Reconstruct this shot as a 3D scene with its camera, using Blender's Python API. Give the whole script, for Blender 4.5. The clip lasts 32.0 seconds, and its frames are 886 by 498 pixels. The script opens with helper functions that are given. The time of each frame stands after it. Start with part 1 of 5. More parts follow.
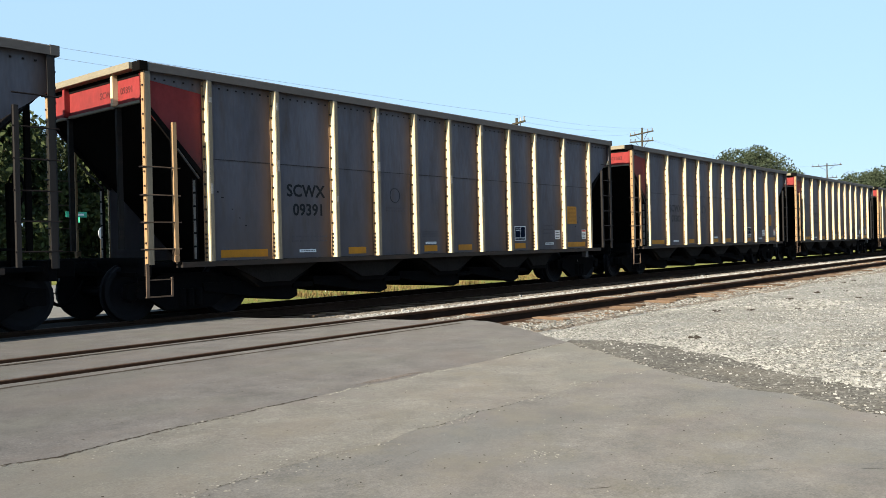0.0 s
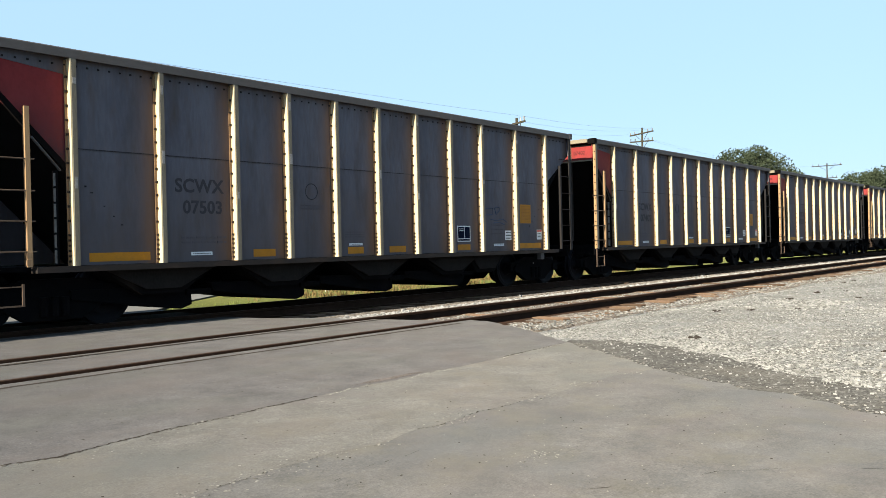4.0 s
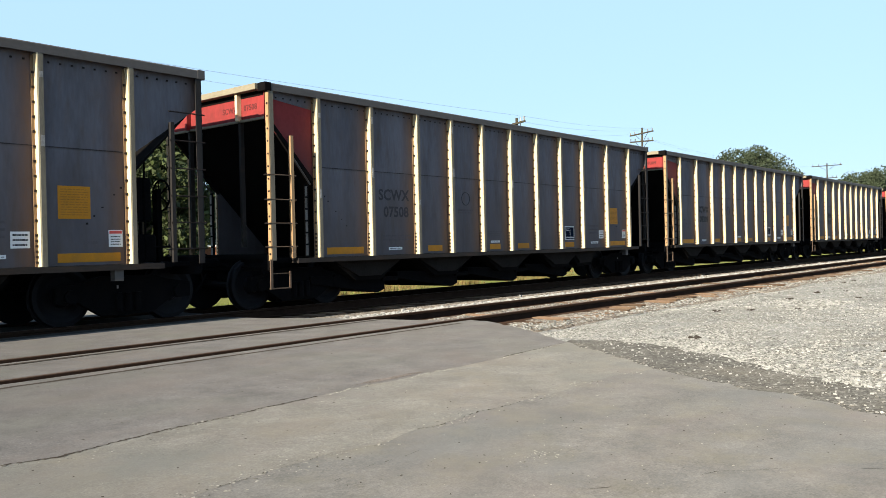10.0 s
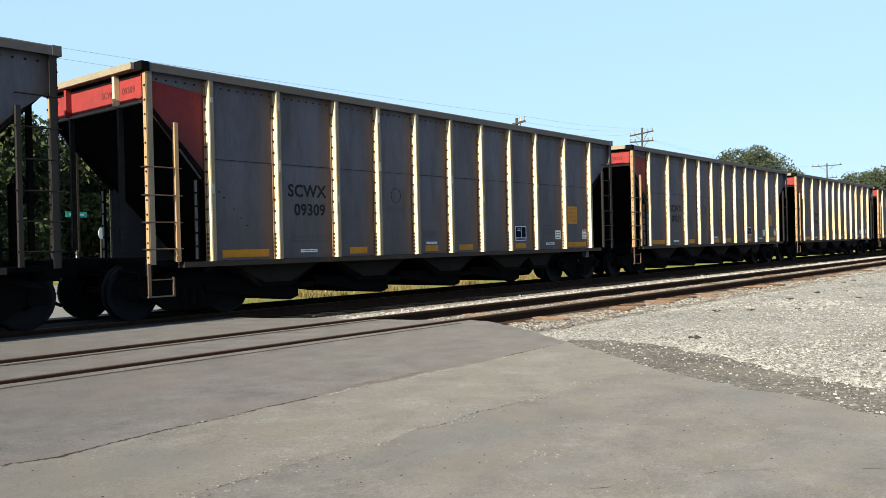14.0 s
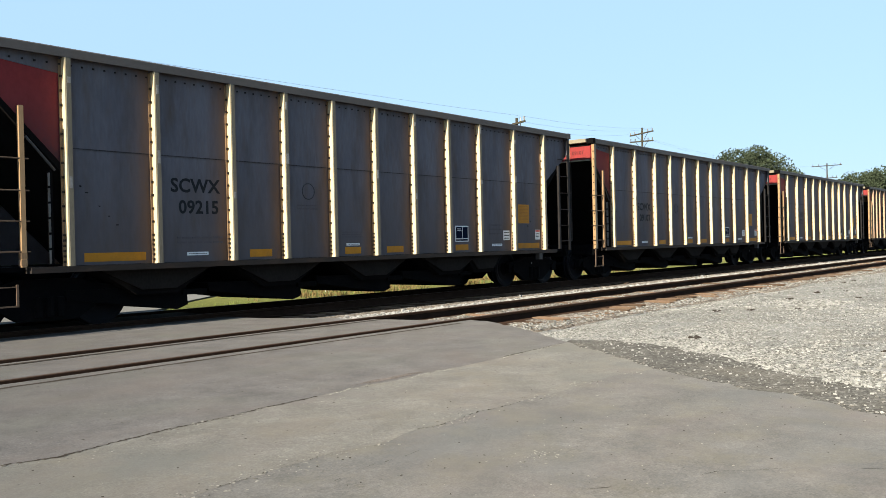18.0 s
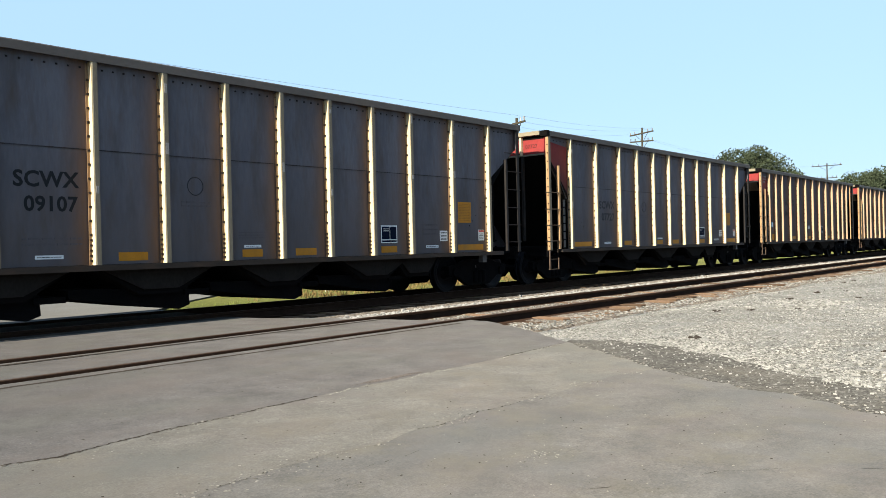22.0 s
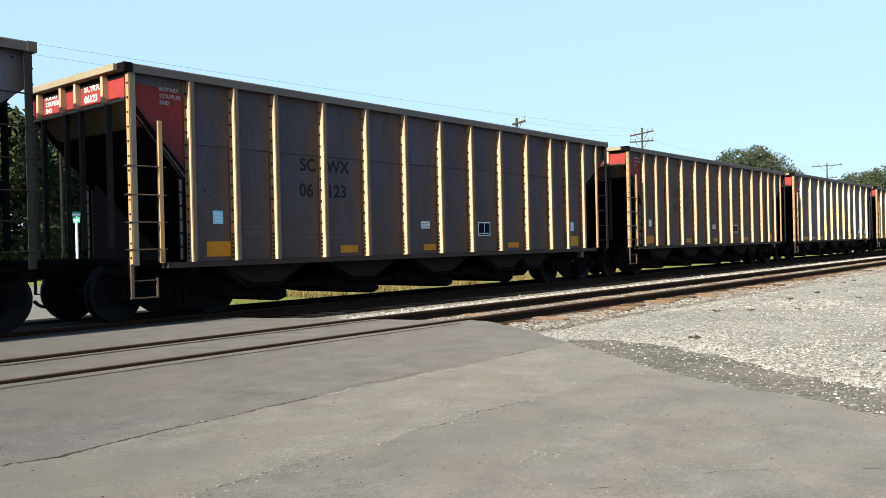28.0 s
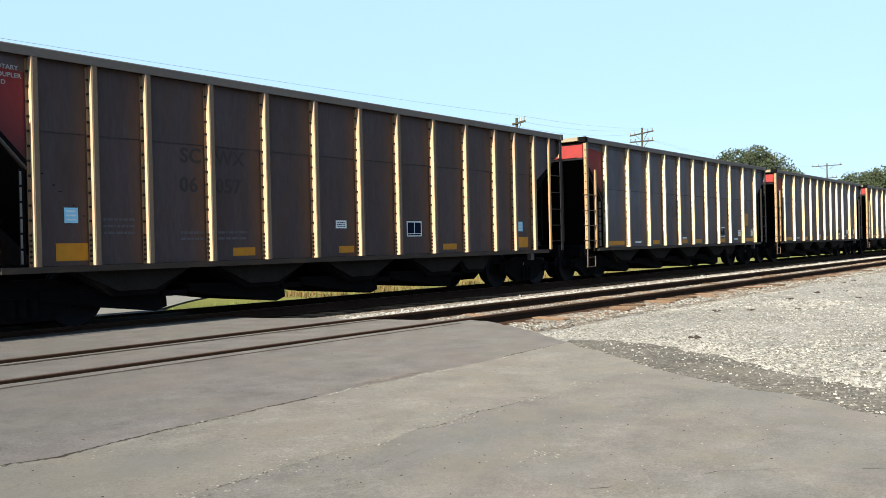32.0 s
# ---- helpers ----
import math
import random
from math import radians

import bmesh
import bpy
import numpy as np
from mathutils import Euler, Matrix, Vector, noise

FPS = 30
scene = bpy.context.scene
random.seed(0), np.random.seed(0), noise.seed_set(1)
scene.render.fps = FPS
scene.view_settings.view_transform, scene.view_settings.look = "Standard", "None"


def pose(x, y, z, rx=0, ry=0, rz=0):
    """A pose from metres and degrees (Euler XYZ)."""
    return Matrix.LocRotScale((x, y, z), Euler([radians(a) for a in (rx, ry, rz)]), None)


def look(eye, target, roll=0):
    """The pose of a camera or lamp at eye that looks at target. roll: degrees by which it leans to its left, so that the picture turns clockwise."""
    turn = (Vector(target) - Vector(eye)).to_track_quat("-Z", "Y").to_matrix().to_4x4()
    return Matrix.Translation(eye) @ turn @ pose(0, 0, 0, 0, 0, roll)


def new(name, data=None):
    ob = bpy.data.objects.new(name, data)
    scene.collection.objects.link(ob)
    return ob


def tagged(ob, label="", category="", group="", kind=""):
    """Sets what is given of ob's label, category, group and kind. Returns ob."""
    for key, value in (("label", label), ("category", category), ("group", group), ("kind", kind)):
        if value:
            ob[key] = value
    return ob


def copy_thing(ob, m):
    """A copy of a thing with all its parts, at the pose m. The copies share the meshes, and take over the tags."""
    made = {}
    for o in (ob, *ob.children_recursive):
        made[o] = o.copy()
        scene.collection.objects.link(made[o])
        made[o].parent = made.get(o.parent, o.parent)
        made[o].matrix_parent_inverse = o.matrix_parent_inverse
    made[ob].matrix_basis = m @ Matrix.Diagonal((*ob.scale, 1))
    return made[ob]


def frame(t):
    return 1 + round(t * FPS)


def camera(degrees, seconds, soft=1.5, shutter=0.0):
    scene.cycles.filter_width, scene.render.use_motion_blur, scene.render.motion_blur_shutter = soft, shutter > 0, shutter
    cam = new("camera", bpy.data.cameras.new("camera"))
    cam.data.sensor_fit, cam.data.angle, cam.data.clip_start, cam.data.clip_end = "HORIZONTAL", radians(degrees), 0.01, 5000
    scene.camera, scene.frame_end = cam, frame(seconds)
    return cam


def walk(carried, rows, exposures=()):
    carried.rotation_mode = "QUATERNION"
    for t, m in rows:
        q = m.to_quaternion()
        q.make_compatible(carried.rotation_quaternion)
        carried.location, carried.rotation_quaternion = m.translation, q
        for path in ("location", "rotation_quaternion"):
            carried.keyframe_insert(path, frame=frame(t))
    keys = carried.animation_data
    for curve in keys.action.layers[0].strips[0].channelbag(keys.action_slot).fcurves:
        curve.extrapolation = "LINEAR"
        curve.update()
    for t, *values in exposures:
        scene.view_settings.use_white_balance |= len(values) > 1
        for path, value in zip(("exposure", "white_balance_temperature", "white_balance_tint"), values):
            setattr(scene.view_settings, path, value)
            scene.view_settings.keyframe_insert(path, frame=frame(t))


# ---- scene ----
# A freight train of open-top hoppers crosses a road beside a siding; the camera stands still.
cam = camera(56.05, 32.0, soft=0.52)
EYE = (0.0, 0.0, 1.098)
CAM_POSE = pose(*EYE, 90 - 0.258, 1.339, -50.653)
walk(cam, [(0.0, CAM_POSE), (32.0, CAM_POSE)], exposures=[(0.0, 1.31), (3.0, 1.35), (7.0, 1.36), (10.0, 1.41), (14.0, 1.35), (17.0, 1.31), (21.0, 1.32), (25.0, 1.42), (28.0, 1.42), (32.0, 1.47)])

# ---- light: a low warm sun almost along the track, clear sky ----
SUN_EL, SUN_AZ = 22.0, 5.0
world = bpy.data.worlds.new("sky")
scene.world = world
world.use_nodes = True
wn = world.node_tree
sky = wn.nodes.new("ShaderNodeTexSky")
sky.sky_type = "NISHITA"
sky.sun_disc = False
sky.sun_elevation = radians(SUN_EL)
sky.sun_rotation = radians(270 - SUN_AZ)
sky.air_density, sky.dust_density, sky.ozone_density = 1.0, 0.7, 2.0
haze = wn.nodes.new("ShaderNodeMix")      # summer haze over the clear sky
haze.data_type = "RGBA"
haze.inputs[7].default_value = (2.40, 3.66, 5.05, 1)
aim = wn.nodes.new("ShaderNodeTexCoord")
height = wn.nodes.new("ShaderNodeSeparateXYZ")
thin = wn.nodes.new("ShaderNodeMapRange")      # the haze lies low and thins out towards the zenith
thin.interpolation_type = "SMOOTHSTEP"
thin.inputs[1].default_value, thin.inputs[2].default_value = 0.30, 0.95
thin.inputs[3].default_value, thin.inputs[4].default_value = 0.86, 0.10
wn.links.new(aim.outputs["Generated"], height.inputs[0])
wn.links.new(height.outputs[2], thin.inputs[0])
wn.links.new(thin.outputs[0], haze.inputs[0])
wn.links.new(sky.outputs[0], haze.inputs[6])
wn.links.new(haze.outputs[2], wn.nodes["Background"].inputs[0])
wn.nodes["Background"].inputs[1].default_value = 0.088
sun = new("sun", bpy.data.lights.new("sun", "SUN"))
sun.data.energy, sun.data.angle, sun.data.color = 5.0, radians(0.6), (1.0, 0.89, 0.70)
_c = math.cos(radians(SUN_EL))
SUN_DIR = Vector((-_c * math.cos(radians(SUN_AZ)), -_c * math.sin(radians(SUN_AZ)), math.sin(radians(SUN_EL))))
sun.matrix_world = look(SUN_DIR * 60, (0, 0, 0))


# ---- materials ----
def mat(name, base, rough=0.7, metal=0.0, var=0.25, scale=6.0, fine=60.0, bump=0.15, stretch=(1, 1, 1), stain=None, stain_amount=0.5, stain_scale=1.3, by_object=0.0, by_island=0.0, dist=0.01, cells=(), more=(), dust=None, edge=None, spec=None):
    """A worn surface: a base colour varied at two scales, optional stains, and fine relief."""
    m = bpy.data.materials.new(name)
    m.use_nodes = True
    nt = m.node_tree
    N, L = nt.nodes, nt.links
    b = N["Principled BSDF"]
    b.inputs["Roughness"].default_value = rough
    b.inputs["Metallic"].default_value = metal
    b.inputs["Specular IOR Level"].default_value = 0.5 if rough < 0.6 else 0.25 if rough < 0.9 else 0.03
    if spec is not None:
        b.inputs["Specular IOR Level"].default_value = spec
    if rough >= 0.88:                          # coarse mineral surfaces throw light back towards the sun
        b.inputs["Diffuse Roughness"].default_value = 1.0
    tc = N.new("ShaderNodeTexCoord")
    mp = N.new("ShaderNodeMapping")
    mp.inputs["Scale"].default_value = stretch
    L.new(tc.outputs["Object"], mp.inputs[0])
    n1 = N.new("ShaderNodeTexNoise")
    n1.inputs["Scale"].default_value, n1.inputs["Detail"].default_value = scale, 5
    n2 = N.new("ShaderNodeTexNoise")
    n2.inputs["Scale"].default_value, n2.inputs["Detail"].default_value = fine, 3
    L.new(mp.outputs[0], n1.inputs[0])
    L.new(mp.outputs[0], n2.inputs[0])
    mix = N.new("ShaderNodeMath")
    mix.operation = "ADD"
    L.new(n1.outputs[0], mix.inputs[0])
    L.new(n2.outputs[0], mix.inputs[1])
    rng = N.new("ShaderNodeMapRange")
    rng.inputs[1].default_value, rng.inputs[2].default_value = 0.6, 1.4
    rng.inputs[3].default_value, rng.inputs[4].default_value = 1 - var, 1 + var
    L.new(mix.outputs[0], rng.inputs[0])
    src = rng.outputs[0]
    for amount, node, out in ((by_object, "ShaderNodeObjectInfo", "Random"), (by_island, "ShaderNodeNewGeometry", "Random Per Island")):
        if amount:
            o = N.new(node)
            r2 = N.new("ShaderNodeMapRange")
            r2.inputs[3].default_value, r2.inputs[4].default_value = 1 - amount, 1 + amount
            L.new(o.outputs[out], r2.inputs[0])
            mu = N.new("ShaderNodeMath")
            mu.operation = "MULTIPLY"
            L.new(src, mu.inputs[0])
            L.new(r2.outputs[0], mu.inputs[1])
            src = mu.outputs[0]
    for cell_scale, amount in cells:          # stones or aggregate, each with its own tone
        vo = N.new("ShaderNodeTexVoronoi")
        vo.inputs["Scale"].default_value = cell_scale
        L.new(mp.outputs[0], vo.inputs["Vector"])
        sp_ = N.new("ShaderNodeSeparateColor")
        L.new(vo.outputs["Color"], sp_.inputs[0])
        r4 = N.new("ShaderNodeMapRange")
        r4.inputs[3].default_value, r4.inputs[4].default_value = 1 - amount, 1 + amount
        L.new(sp_.outputs[0], r4.inputs[0])
        m4 = N.new("ShaderNodeMath")
        m4.operation = "MULTIPLY"
        L.new(src, m4.inputs[0])
        L.new(r4.outputs[0], m4.inputs[1])
        src = m4.outputs[0]
    col = N.new("ShaderNodeVectorMath")
    col.operation = "SCALE"
    col.inputs[0].default_value = base
    L.new(src, col.inputs["Scale"])
    out = col.outputs[0]
    layers = [(stain, stain_amount, stain_scale)] if stain else []
    for k, (tone, amount, size) in enumerate(layers + list(more)):
        n3 = N.new("ShaderNodeTexNoise")
        n3.inputs["Scale"].default_value, n3.inputs["Detail"].default_value = size, 8
        n3.inputs["Roughness"].default_value = 0.65
        shift = N.new("ShaderNodeVectorMath")
        shift.inputs[1].default_value = (7.3 * k, 3.1 * k, 5.7 * k)
        L.new(mp.outputs[0], shift.inputs[0])
        L.new(shift.outputs[0], n3.inputs[0])
        r3 = N.new("ShaderNodeMapRange")
        r3.inputs[1].default_value, r3.inputs[2].default_value = 0.48, 0.72
        r3.inputs[4].default_value = amount
        L.new(n3.outputs[0], r3.inputs[0])
        mc = N.new("ShaderNodeMix")
        mc.data_type = "RGBA"
        mc.inputs[7].default_value = (*tone, 1)
        L.new(r3.outputs[0], mc.inputs[0])
        L.new(out, mc.inputs[6])
        out = mc.outputs[2]
    if dust:                                  # dust on the lower part; on the red paint, shade put in as well
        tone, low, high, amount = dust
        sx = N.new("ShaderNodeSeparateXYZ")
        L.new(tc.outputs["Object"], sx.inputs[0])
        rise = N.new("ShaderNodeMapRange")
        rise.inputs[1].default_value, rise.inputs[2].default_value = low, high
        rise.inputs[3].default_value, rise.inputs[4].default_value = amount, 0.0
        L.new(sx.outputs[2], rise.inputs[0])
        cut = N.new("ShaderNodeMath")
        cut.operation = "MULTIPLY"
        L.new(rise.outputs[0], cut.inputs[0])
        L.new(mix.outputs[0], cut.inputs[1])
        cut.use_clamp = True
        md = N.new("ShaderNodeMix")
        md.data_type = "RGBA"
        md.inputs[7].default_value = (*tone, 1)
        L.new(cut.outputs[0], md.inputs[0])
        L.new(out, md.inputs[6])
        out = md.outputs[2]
    if edge:                                  # rust tone at the sheet's edge, painted for warm light off the rib
        tone, begin, amount = edge
        se = N.new("ShaderNodeSeparateXYZ")
        L.new(tc.outputs["Generated"], se.inputs[0])
        ramp = N.new("ShaderNodeMapRange")
        ramp.interpolation_type = "SMOOTHSTEP"
        ramp.inputs[1].default_value, ramp.inputs[2].default_value = begin, 1.0
        ramp.inputs[4].default_value = amount
        L.new(se.outputs[0], ramp.inputs[0])
        ce = N.new("ShaderNodeMath")
        ce.operation, ce.use_clamp = "MULTIPLY", True
        L.new(ramp.outputs[0], ce.inputs[0])
        L.new(mix.outputs[0], ce.inputs[1])
        me_ = N.new("ShaderNodeMix")
        me_.data_type = "RGBA"
        me_.inputs[7].default_value = (*tone, 1)
        L.new(ce.outputs[0], me_.inputs[0])
        L.new(out, me_.inputs[6])
        out = me_.outputs[2]
    L.new(out, b.inputs["Base Color"])
    if bump:
        bp = N.new("ShaderNodeBump")
        bp.inputs["Strength"].default_value, bp.inputs["Distance"].default_value = bump, dist
        L.new(n2.outputs[0], bp.inputs["Height"])
        L.new(bp.outputs[0], b.inputs["Normal"])
    return m


PAINT = mat("grey_tan_car_paint", (0.112, 0.107, 0.123), 0.8, 0, 0.16, 1.2, 14, 0.06, (1.6, 1.6, 0.35), (0.062, 0.046, 0.038), 0.55, 2.2, by_object=0.07, more=(((0.046, 0.041, 0.052), 0.45, 1.3), ((0.10, 0.062, 0.038), 0.3, 4.5)), dust=((0.078, 0.060, 0.052), 1.1, 2.7, 0.5), edge=((0.120, 0.060, 0.026), 0.70, 0.55), spec=0.12)
RIB_PAINT = mat("dusty_tan_rib_paint", (0.60, 0.485, 0.30), 0.6, 0, 0.12, 2.5, 25, 0.08, (2, 2, 0.4), (0.30, 0.20, 0.11), 0.35, 4.0, by_object=0.06)
CHORD_PAINT = mat("weathered_top_chord", (0.068, 0.063, 0.061), 0.7, 0, 0.2, 1.5, 18, 0.1, (0.5, 1, 1), (0.09, 0.07, 0.052), 0.5, 2.0)
FLANGE_PAINT = mat("rust_stained_flange", (0.195, 0.125, 0.068), 0.7, 0, 0.2, 2.5, 25, 0.08, (2, 2, 0.4), (0.10, 0.06, 0.035), 0.5, 4.0, by_object=0.1)
# front end chord and ledge, paler than the rear ones
LEDGE_PAINT = mat("dusty_olive_ledge", (0.20, 0.175, 0.125), 0.7, 0, 0.2, 2.5, 25, 0.08, (1, 0.5, 2), (0.12, 0.095, 0.065), 0.5, 3.0)
# lips carry a darker copy of the rib paint, shade put into colour
LIP_SHADE = mat("sooty_olive_lip", (0.135, 0.118, 0.088), 0.65, 0, 0.25, 2.5, 25, 0.08, (2, 2, 0.4), (0.06, 0.05, 0.04), 0.5, 4.0)
LIP_SHADE_B = mat("dark_brown_lip", (0.088, 0.066, 0.048), 0.65, 0, 0.25, 2.5, 25, 0.08, (2, 2, 0.4), (0.05, 0.038, 0.03), 0.5, 4.0)
SLOPE_SUNLIT = mat("brown_slope_dust", (0.15, 0.098, 0.062), 0.9, 0, 0.3, 3, 30, 0.2)
SILL_PAINT = mat("dark_rusty_sill", (0.015, 0.012, 0.0105), 0.8, 0, 0.25, 2.5, 25, 0.08, (0.5, 2, 2), (0.045, 0.027, 0.017), 0.5, 4.0)
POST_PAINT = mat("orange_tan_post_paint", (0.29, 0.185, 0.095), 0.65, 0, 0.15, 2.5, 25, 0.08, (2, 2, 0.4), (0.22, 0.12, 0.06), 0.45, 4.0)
PAINT_B = mat("brown_dusted_car_paint", (0.074, 0.065, 0.080), 0.8, 0, 0.18, 1.2, 14, 0.06, (1.6, 1.6, 0.35), (0.072, 0.042, 0.028), 0.6, 2.0, by_object=0.08, more=(((0.105, 0.060, 0.040), 0.5, 3.0), ((0.05, 0.04, 0.038), 0.5, 1.3)), dust=((0.085, 0.056, 0.038), 1.1, 2.4, 0.45), edge=((0.120, 0.058, 0.024), 0.66, 0.55), spec=0.12)
PAINT_C = mat("rust_dusted_car_paint", (0.060, 0.043, 0.044), 0.6, 0, 0.2, 1.2, 14, 0.06, (1.6, 1.6, 0.35), (0.055, 0.029, 0.020), 0.65, 2.0, by_object=0.08, more=(((0.090, 0.050, 0.030), 0.45, 3.6), ((0.052, 0.036, 0.031), 0.5, 1.3)), edge=((0.110, 0.052, 0.022), 0.66, 0.5), spec=0.12)
RIB_B = mat("rust_dusted_rib_paint", (0.37, 0.252, 0.168), 0.65, 0, 0.14, 2.5, 25, 0.08, (2, 2, 0.4), (0.24, 0.14, 0.07), 0.45, 4.0, by_object=0.06)
# near-black copy of the post paint, imitating shade on the rear posts
REAR_SHADE = mat("sooty_rear_post_paint", (0.013, 0.0115, 0.0115), 0.8, 0, 0.2, 2.5, 25, 0.08, (2, 2, 0.4))
# below z 3.5 the side gussets' shade is painted in with the soot
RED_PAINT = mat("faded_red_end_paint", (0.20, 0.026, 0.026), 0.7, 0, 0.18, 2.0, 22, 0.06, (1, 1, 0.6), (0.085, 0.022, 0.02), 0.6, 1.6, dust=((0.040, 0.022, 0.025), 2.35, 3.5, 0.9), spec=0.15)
BLACK_STEEL = mat("sooty_underframe_steel", (0.0045, 0.0045, 0.005), 0.92, 0.0, 0.3, 4, 40, 0.25, (1, 1, 1), (0.012, 0.009, 0.0075), 0.5, 3.0)
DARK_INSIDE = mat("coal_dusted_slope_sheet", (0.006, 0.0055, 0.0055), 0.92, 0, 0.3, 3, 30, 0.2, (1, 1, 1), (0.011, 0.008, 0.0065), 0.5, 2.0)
CHUTE_GREY = mat("dirty_chute_plate", (0.022, 0.019, 0.017), 0.92, 0, 0.25, 3, 30, 0.2, (1, 1, 0.6), (0.022, 0.018, 0.015), 0.6, 3.0)
WHEEL_STEEL = mat("worn_wheel_steel", (0.005, 0.005, 0.0065), 0.65, 0.0, 0.25, 5, 50, 0.15, spec=0.12)
SEAM_RUST = mat("broken_rusty_seam", (0.028, 0.023, 0.023), 0.85, 0, 0.3, 3, 40, 0.1, (1, 1, 1), (0.075, 0.068, 0.082), 1.0, 1.1)
STEP_PAINT = mat("grimy_step_paint", (0.085, 0.058, 0.040), 0.8, 0, 0.3, 3, 30, 0.1, (1, 1, 1), (0.03, 0.022, 0.018), 0.6, 4.0)
PALE_POST = mat("bare_pale_post", (0.24, 0.22, 0.20), 0.7, 0, 0.3, 5, 40, 0.1, (1, 1, 1), (0.09, 0.06, 0.045), 0.6, 5.0)
END_INK = mat("worn_end_ink", (0.085, 0.014, 0.014), 0.8, 0, 0.25, 8, 60, 0.0)
DARK_LINE = mat("soot_line", (0.008, 0.007, 0.007), 0.92, 0, 0.3, 5, 40, 0.1)
BOLT_STEEL = mat("rusty_bolt", (0.014, 0.010, 0.009), 0.7, 0.3, 0.2, 20, 90, 0.1)
DECAL_BLACK = mat("faded_black_lettering", (0.010, 0.010, 0.012), 0.8, 0, 0.2, 6, 60, 0.0)
DECAL_DULL = mat("worn_dark_lettering", (0.042, 0.037, 0.041), 0.8, 0, 0.2, 6, 60, 0.0)
DECAL_GHOST = mat("nearly_lost_lettering", (0.037, 0.028, 0.025), 0.8, 0, 0.2, 6, 60, 0.0)
DECAL_FAINT = mat("weathered_lettering", (0.078, 0.067, 0.072), 0.8, 0, 0.2, 6, 60, 0.0)
DECAL_WHITE = mat("white_stencil_plate", (0.62, 0.63, 0.63), 0.6, 0, 0.1, 6, 60, 0.0)
WORN_WHITE = mat("worn_white_notice", (0.30, 0.27, 0.26), 0.7, 0, 0.3, 9, 60, 0.0)
DECAL_YELLOW = mat("reflective_yellow_strip", (0.44, 0.172, 0.005), 0.6, 0, 0.15, 6, 60, 0.0, (1, 1, 1), (0.22, 0.11, 0.02), 0.5, 5.0, by_object=0.1)
DECAL_BLUE = mat("dark_blue_consolidated_plate", (0.006, 0.011, 0.026), 0.9, 0, 0.1, 6, 60, 0.0)
DECAL_RED = mat("red_notice", (0.5, 0.05, 0.04), 0.5, 0, 0.1, 6, 60, 0.0)
PALE_WELD = mat("pale_weld_patch", (0.20, 0.195, 0.19), 0.7, 0, 0.3, 20, 90, 0.0)
GRAFFITI = mat("faded_blue_marker", (0.052, 0.066, 0.108), 0.8, 0, 0.2, 6, 60, 0.0)
DECAL_CYAN = mat("pale_blue_notice", (0.22, 0.52, 0.68), 0.5, 0, 0.1, 6, 60, 0.0)
ASPHALT = mat("aged_asphalt", (0.077, 0.074, 0.074), 0.88, 0, 0.35, 2.6, 90, 0.22, (1, 1, 1), (0.070, 0.062, 0.058), 0.6, 0.35, dist=0.004, cells=((110, 0.13), (38, 0.10), (7, 0.06)), more=(((0.088, 0.076, 0.070), 0.6, 1.1), ((0.078, 0.081, 0.070), 0.6, 0.7), ((0.054, 0.051, 0.048), 0.45, 2.6)))
ASPHALT_OLD = mat("bleached_old_asphalt", (0.097, 0.094, 0.088), 0.88, 0, 0.35, 2.6, 90, 0.22, (1, 1, 1), (0.085, 0.081, 0.068), 0.6, 0.6, dist=0.004, cells=((110, 0.13), (38, 0.10), (7, 0.06)), more=(((0.078, 0.082, 0.080), 0.7, 0.9), ((0.106, 0.096, 0.080), 0.6, 2.0), ((0.098, 0.086, 0.085), 0.5, 1.2)))
ASPHALT_FRONT = mat("patched_lot_asphalt", (0.087, 0.084, 0.081), 0.88, 0, 0.35, 2.6, 90, 0.22, (1, 1, 1), (0.065, 0.065, 0.063), 0.75, 0.5, dist=0.004, cells=((110, 0.13), (38, 0.10), (7, 0.06)), more=(((0.094, 0.084, 0.082), 0.65, 0.9), ((0.071, 0.076, 0.079), 0.65, 0.7), ((0.103, 0.096, 0.074), 0.5, 2.4), ((0.058, 0.059, 0.057), 0.4, 3.5)))
CRACK = mat("open_crack", (0.035, 0.03, 0.026), 0.95, 0, 0.3, 8, 80, 0.2)
CRUMB = mat("asphalt_crumbs", (0.145, 0.140, 0.130), 0.9, 0, 0.25, 10, 80, 0.2, by_island=0.55)
GRAVEL_BED = mat("crushed_gravel_bed", (0.166, 0.169, 0.166), 0.95, 0, 0.5, 1.0, 45, 1.0, (1, 1, 1), (0.118, 0.112, 0.104), 0.55, 0.5, dist=0.03, cells=((60, 0.5), (24, 0.28)), more=(((0.185, 0.190, 0.190), 0.6, 0.8), ((0.15, 0.135, 0.11), 0.4, 2.2)))
STONE = mat("limestone_gravel", (0.178, 0.180, 0.174), 0.9, 0, 0.2, 9, 70, 0.3, by_island=0.64)
BALLAST = mat("pale_ballast_stone", (0.204, 0.204, 0.200), 0.9, 0, 0.2, 9, 70, 0.3, by_island=0.55)
BALLAST_BED = mat("ballast_bed", (0.146, 0.131, 0.116), 0.95, 0, 0.35, 2.0, 40, 1.0, (1, 1, 1), (0.088, 0.064, 0.047), 0.6, 1.5, dist=0.03, cells=((30, 0.5), (12, 0.3)))
RUST_RAIL = mat("rusty_rail", (0.030, 0.018, 0.0125), 0.9, 0.0, 0.3, 5, 60, 0.25)
RAIL_HEAD = mat("worn_rail_head", (0.075, 0.052, 0.040), 0.8, 0.1, 0.2, 4, 60, 0.1)
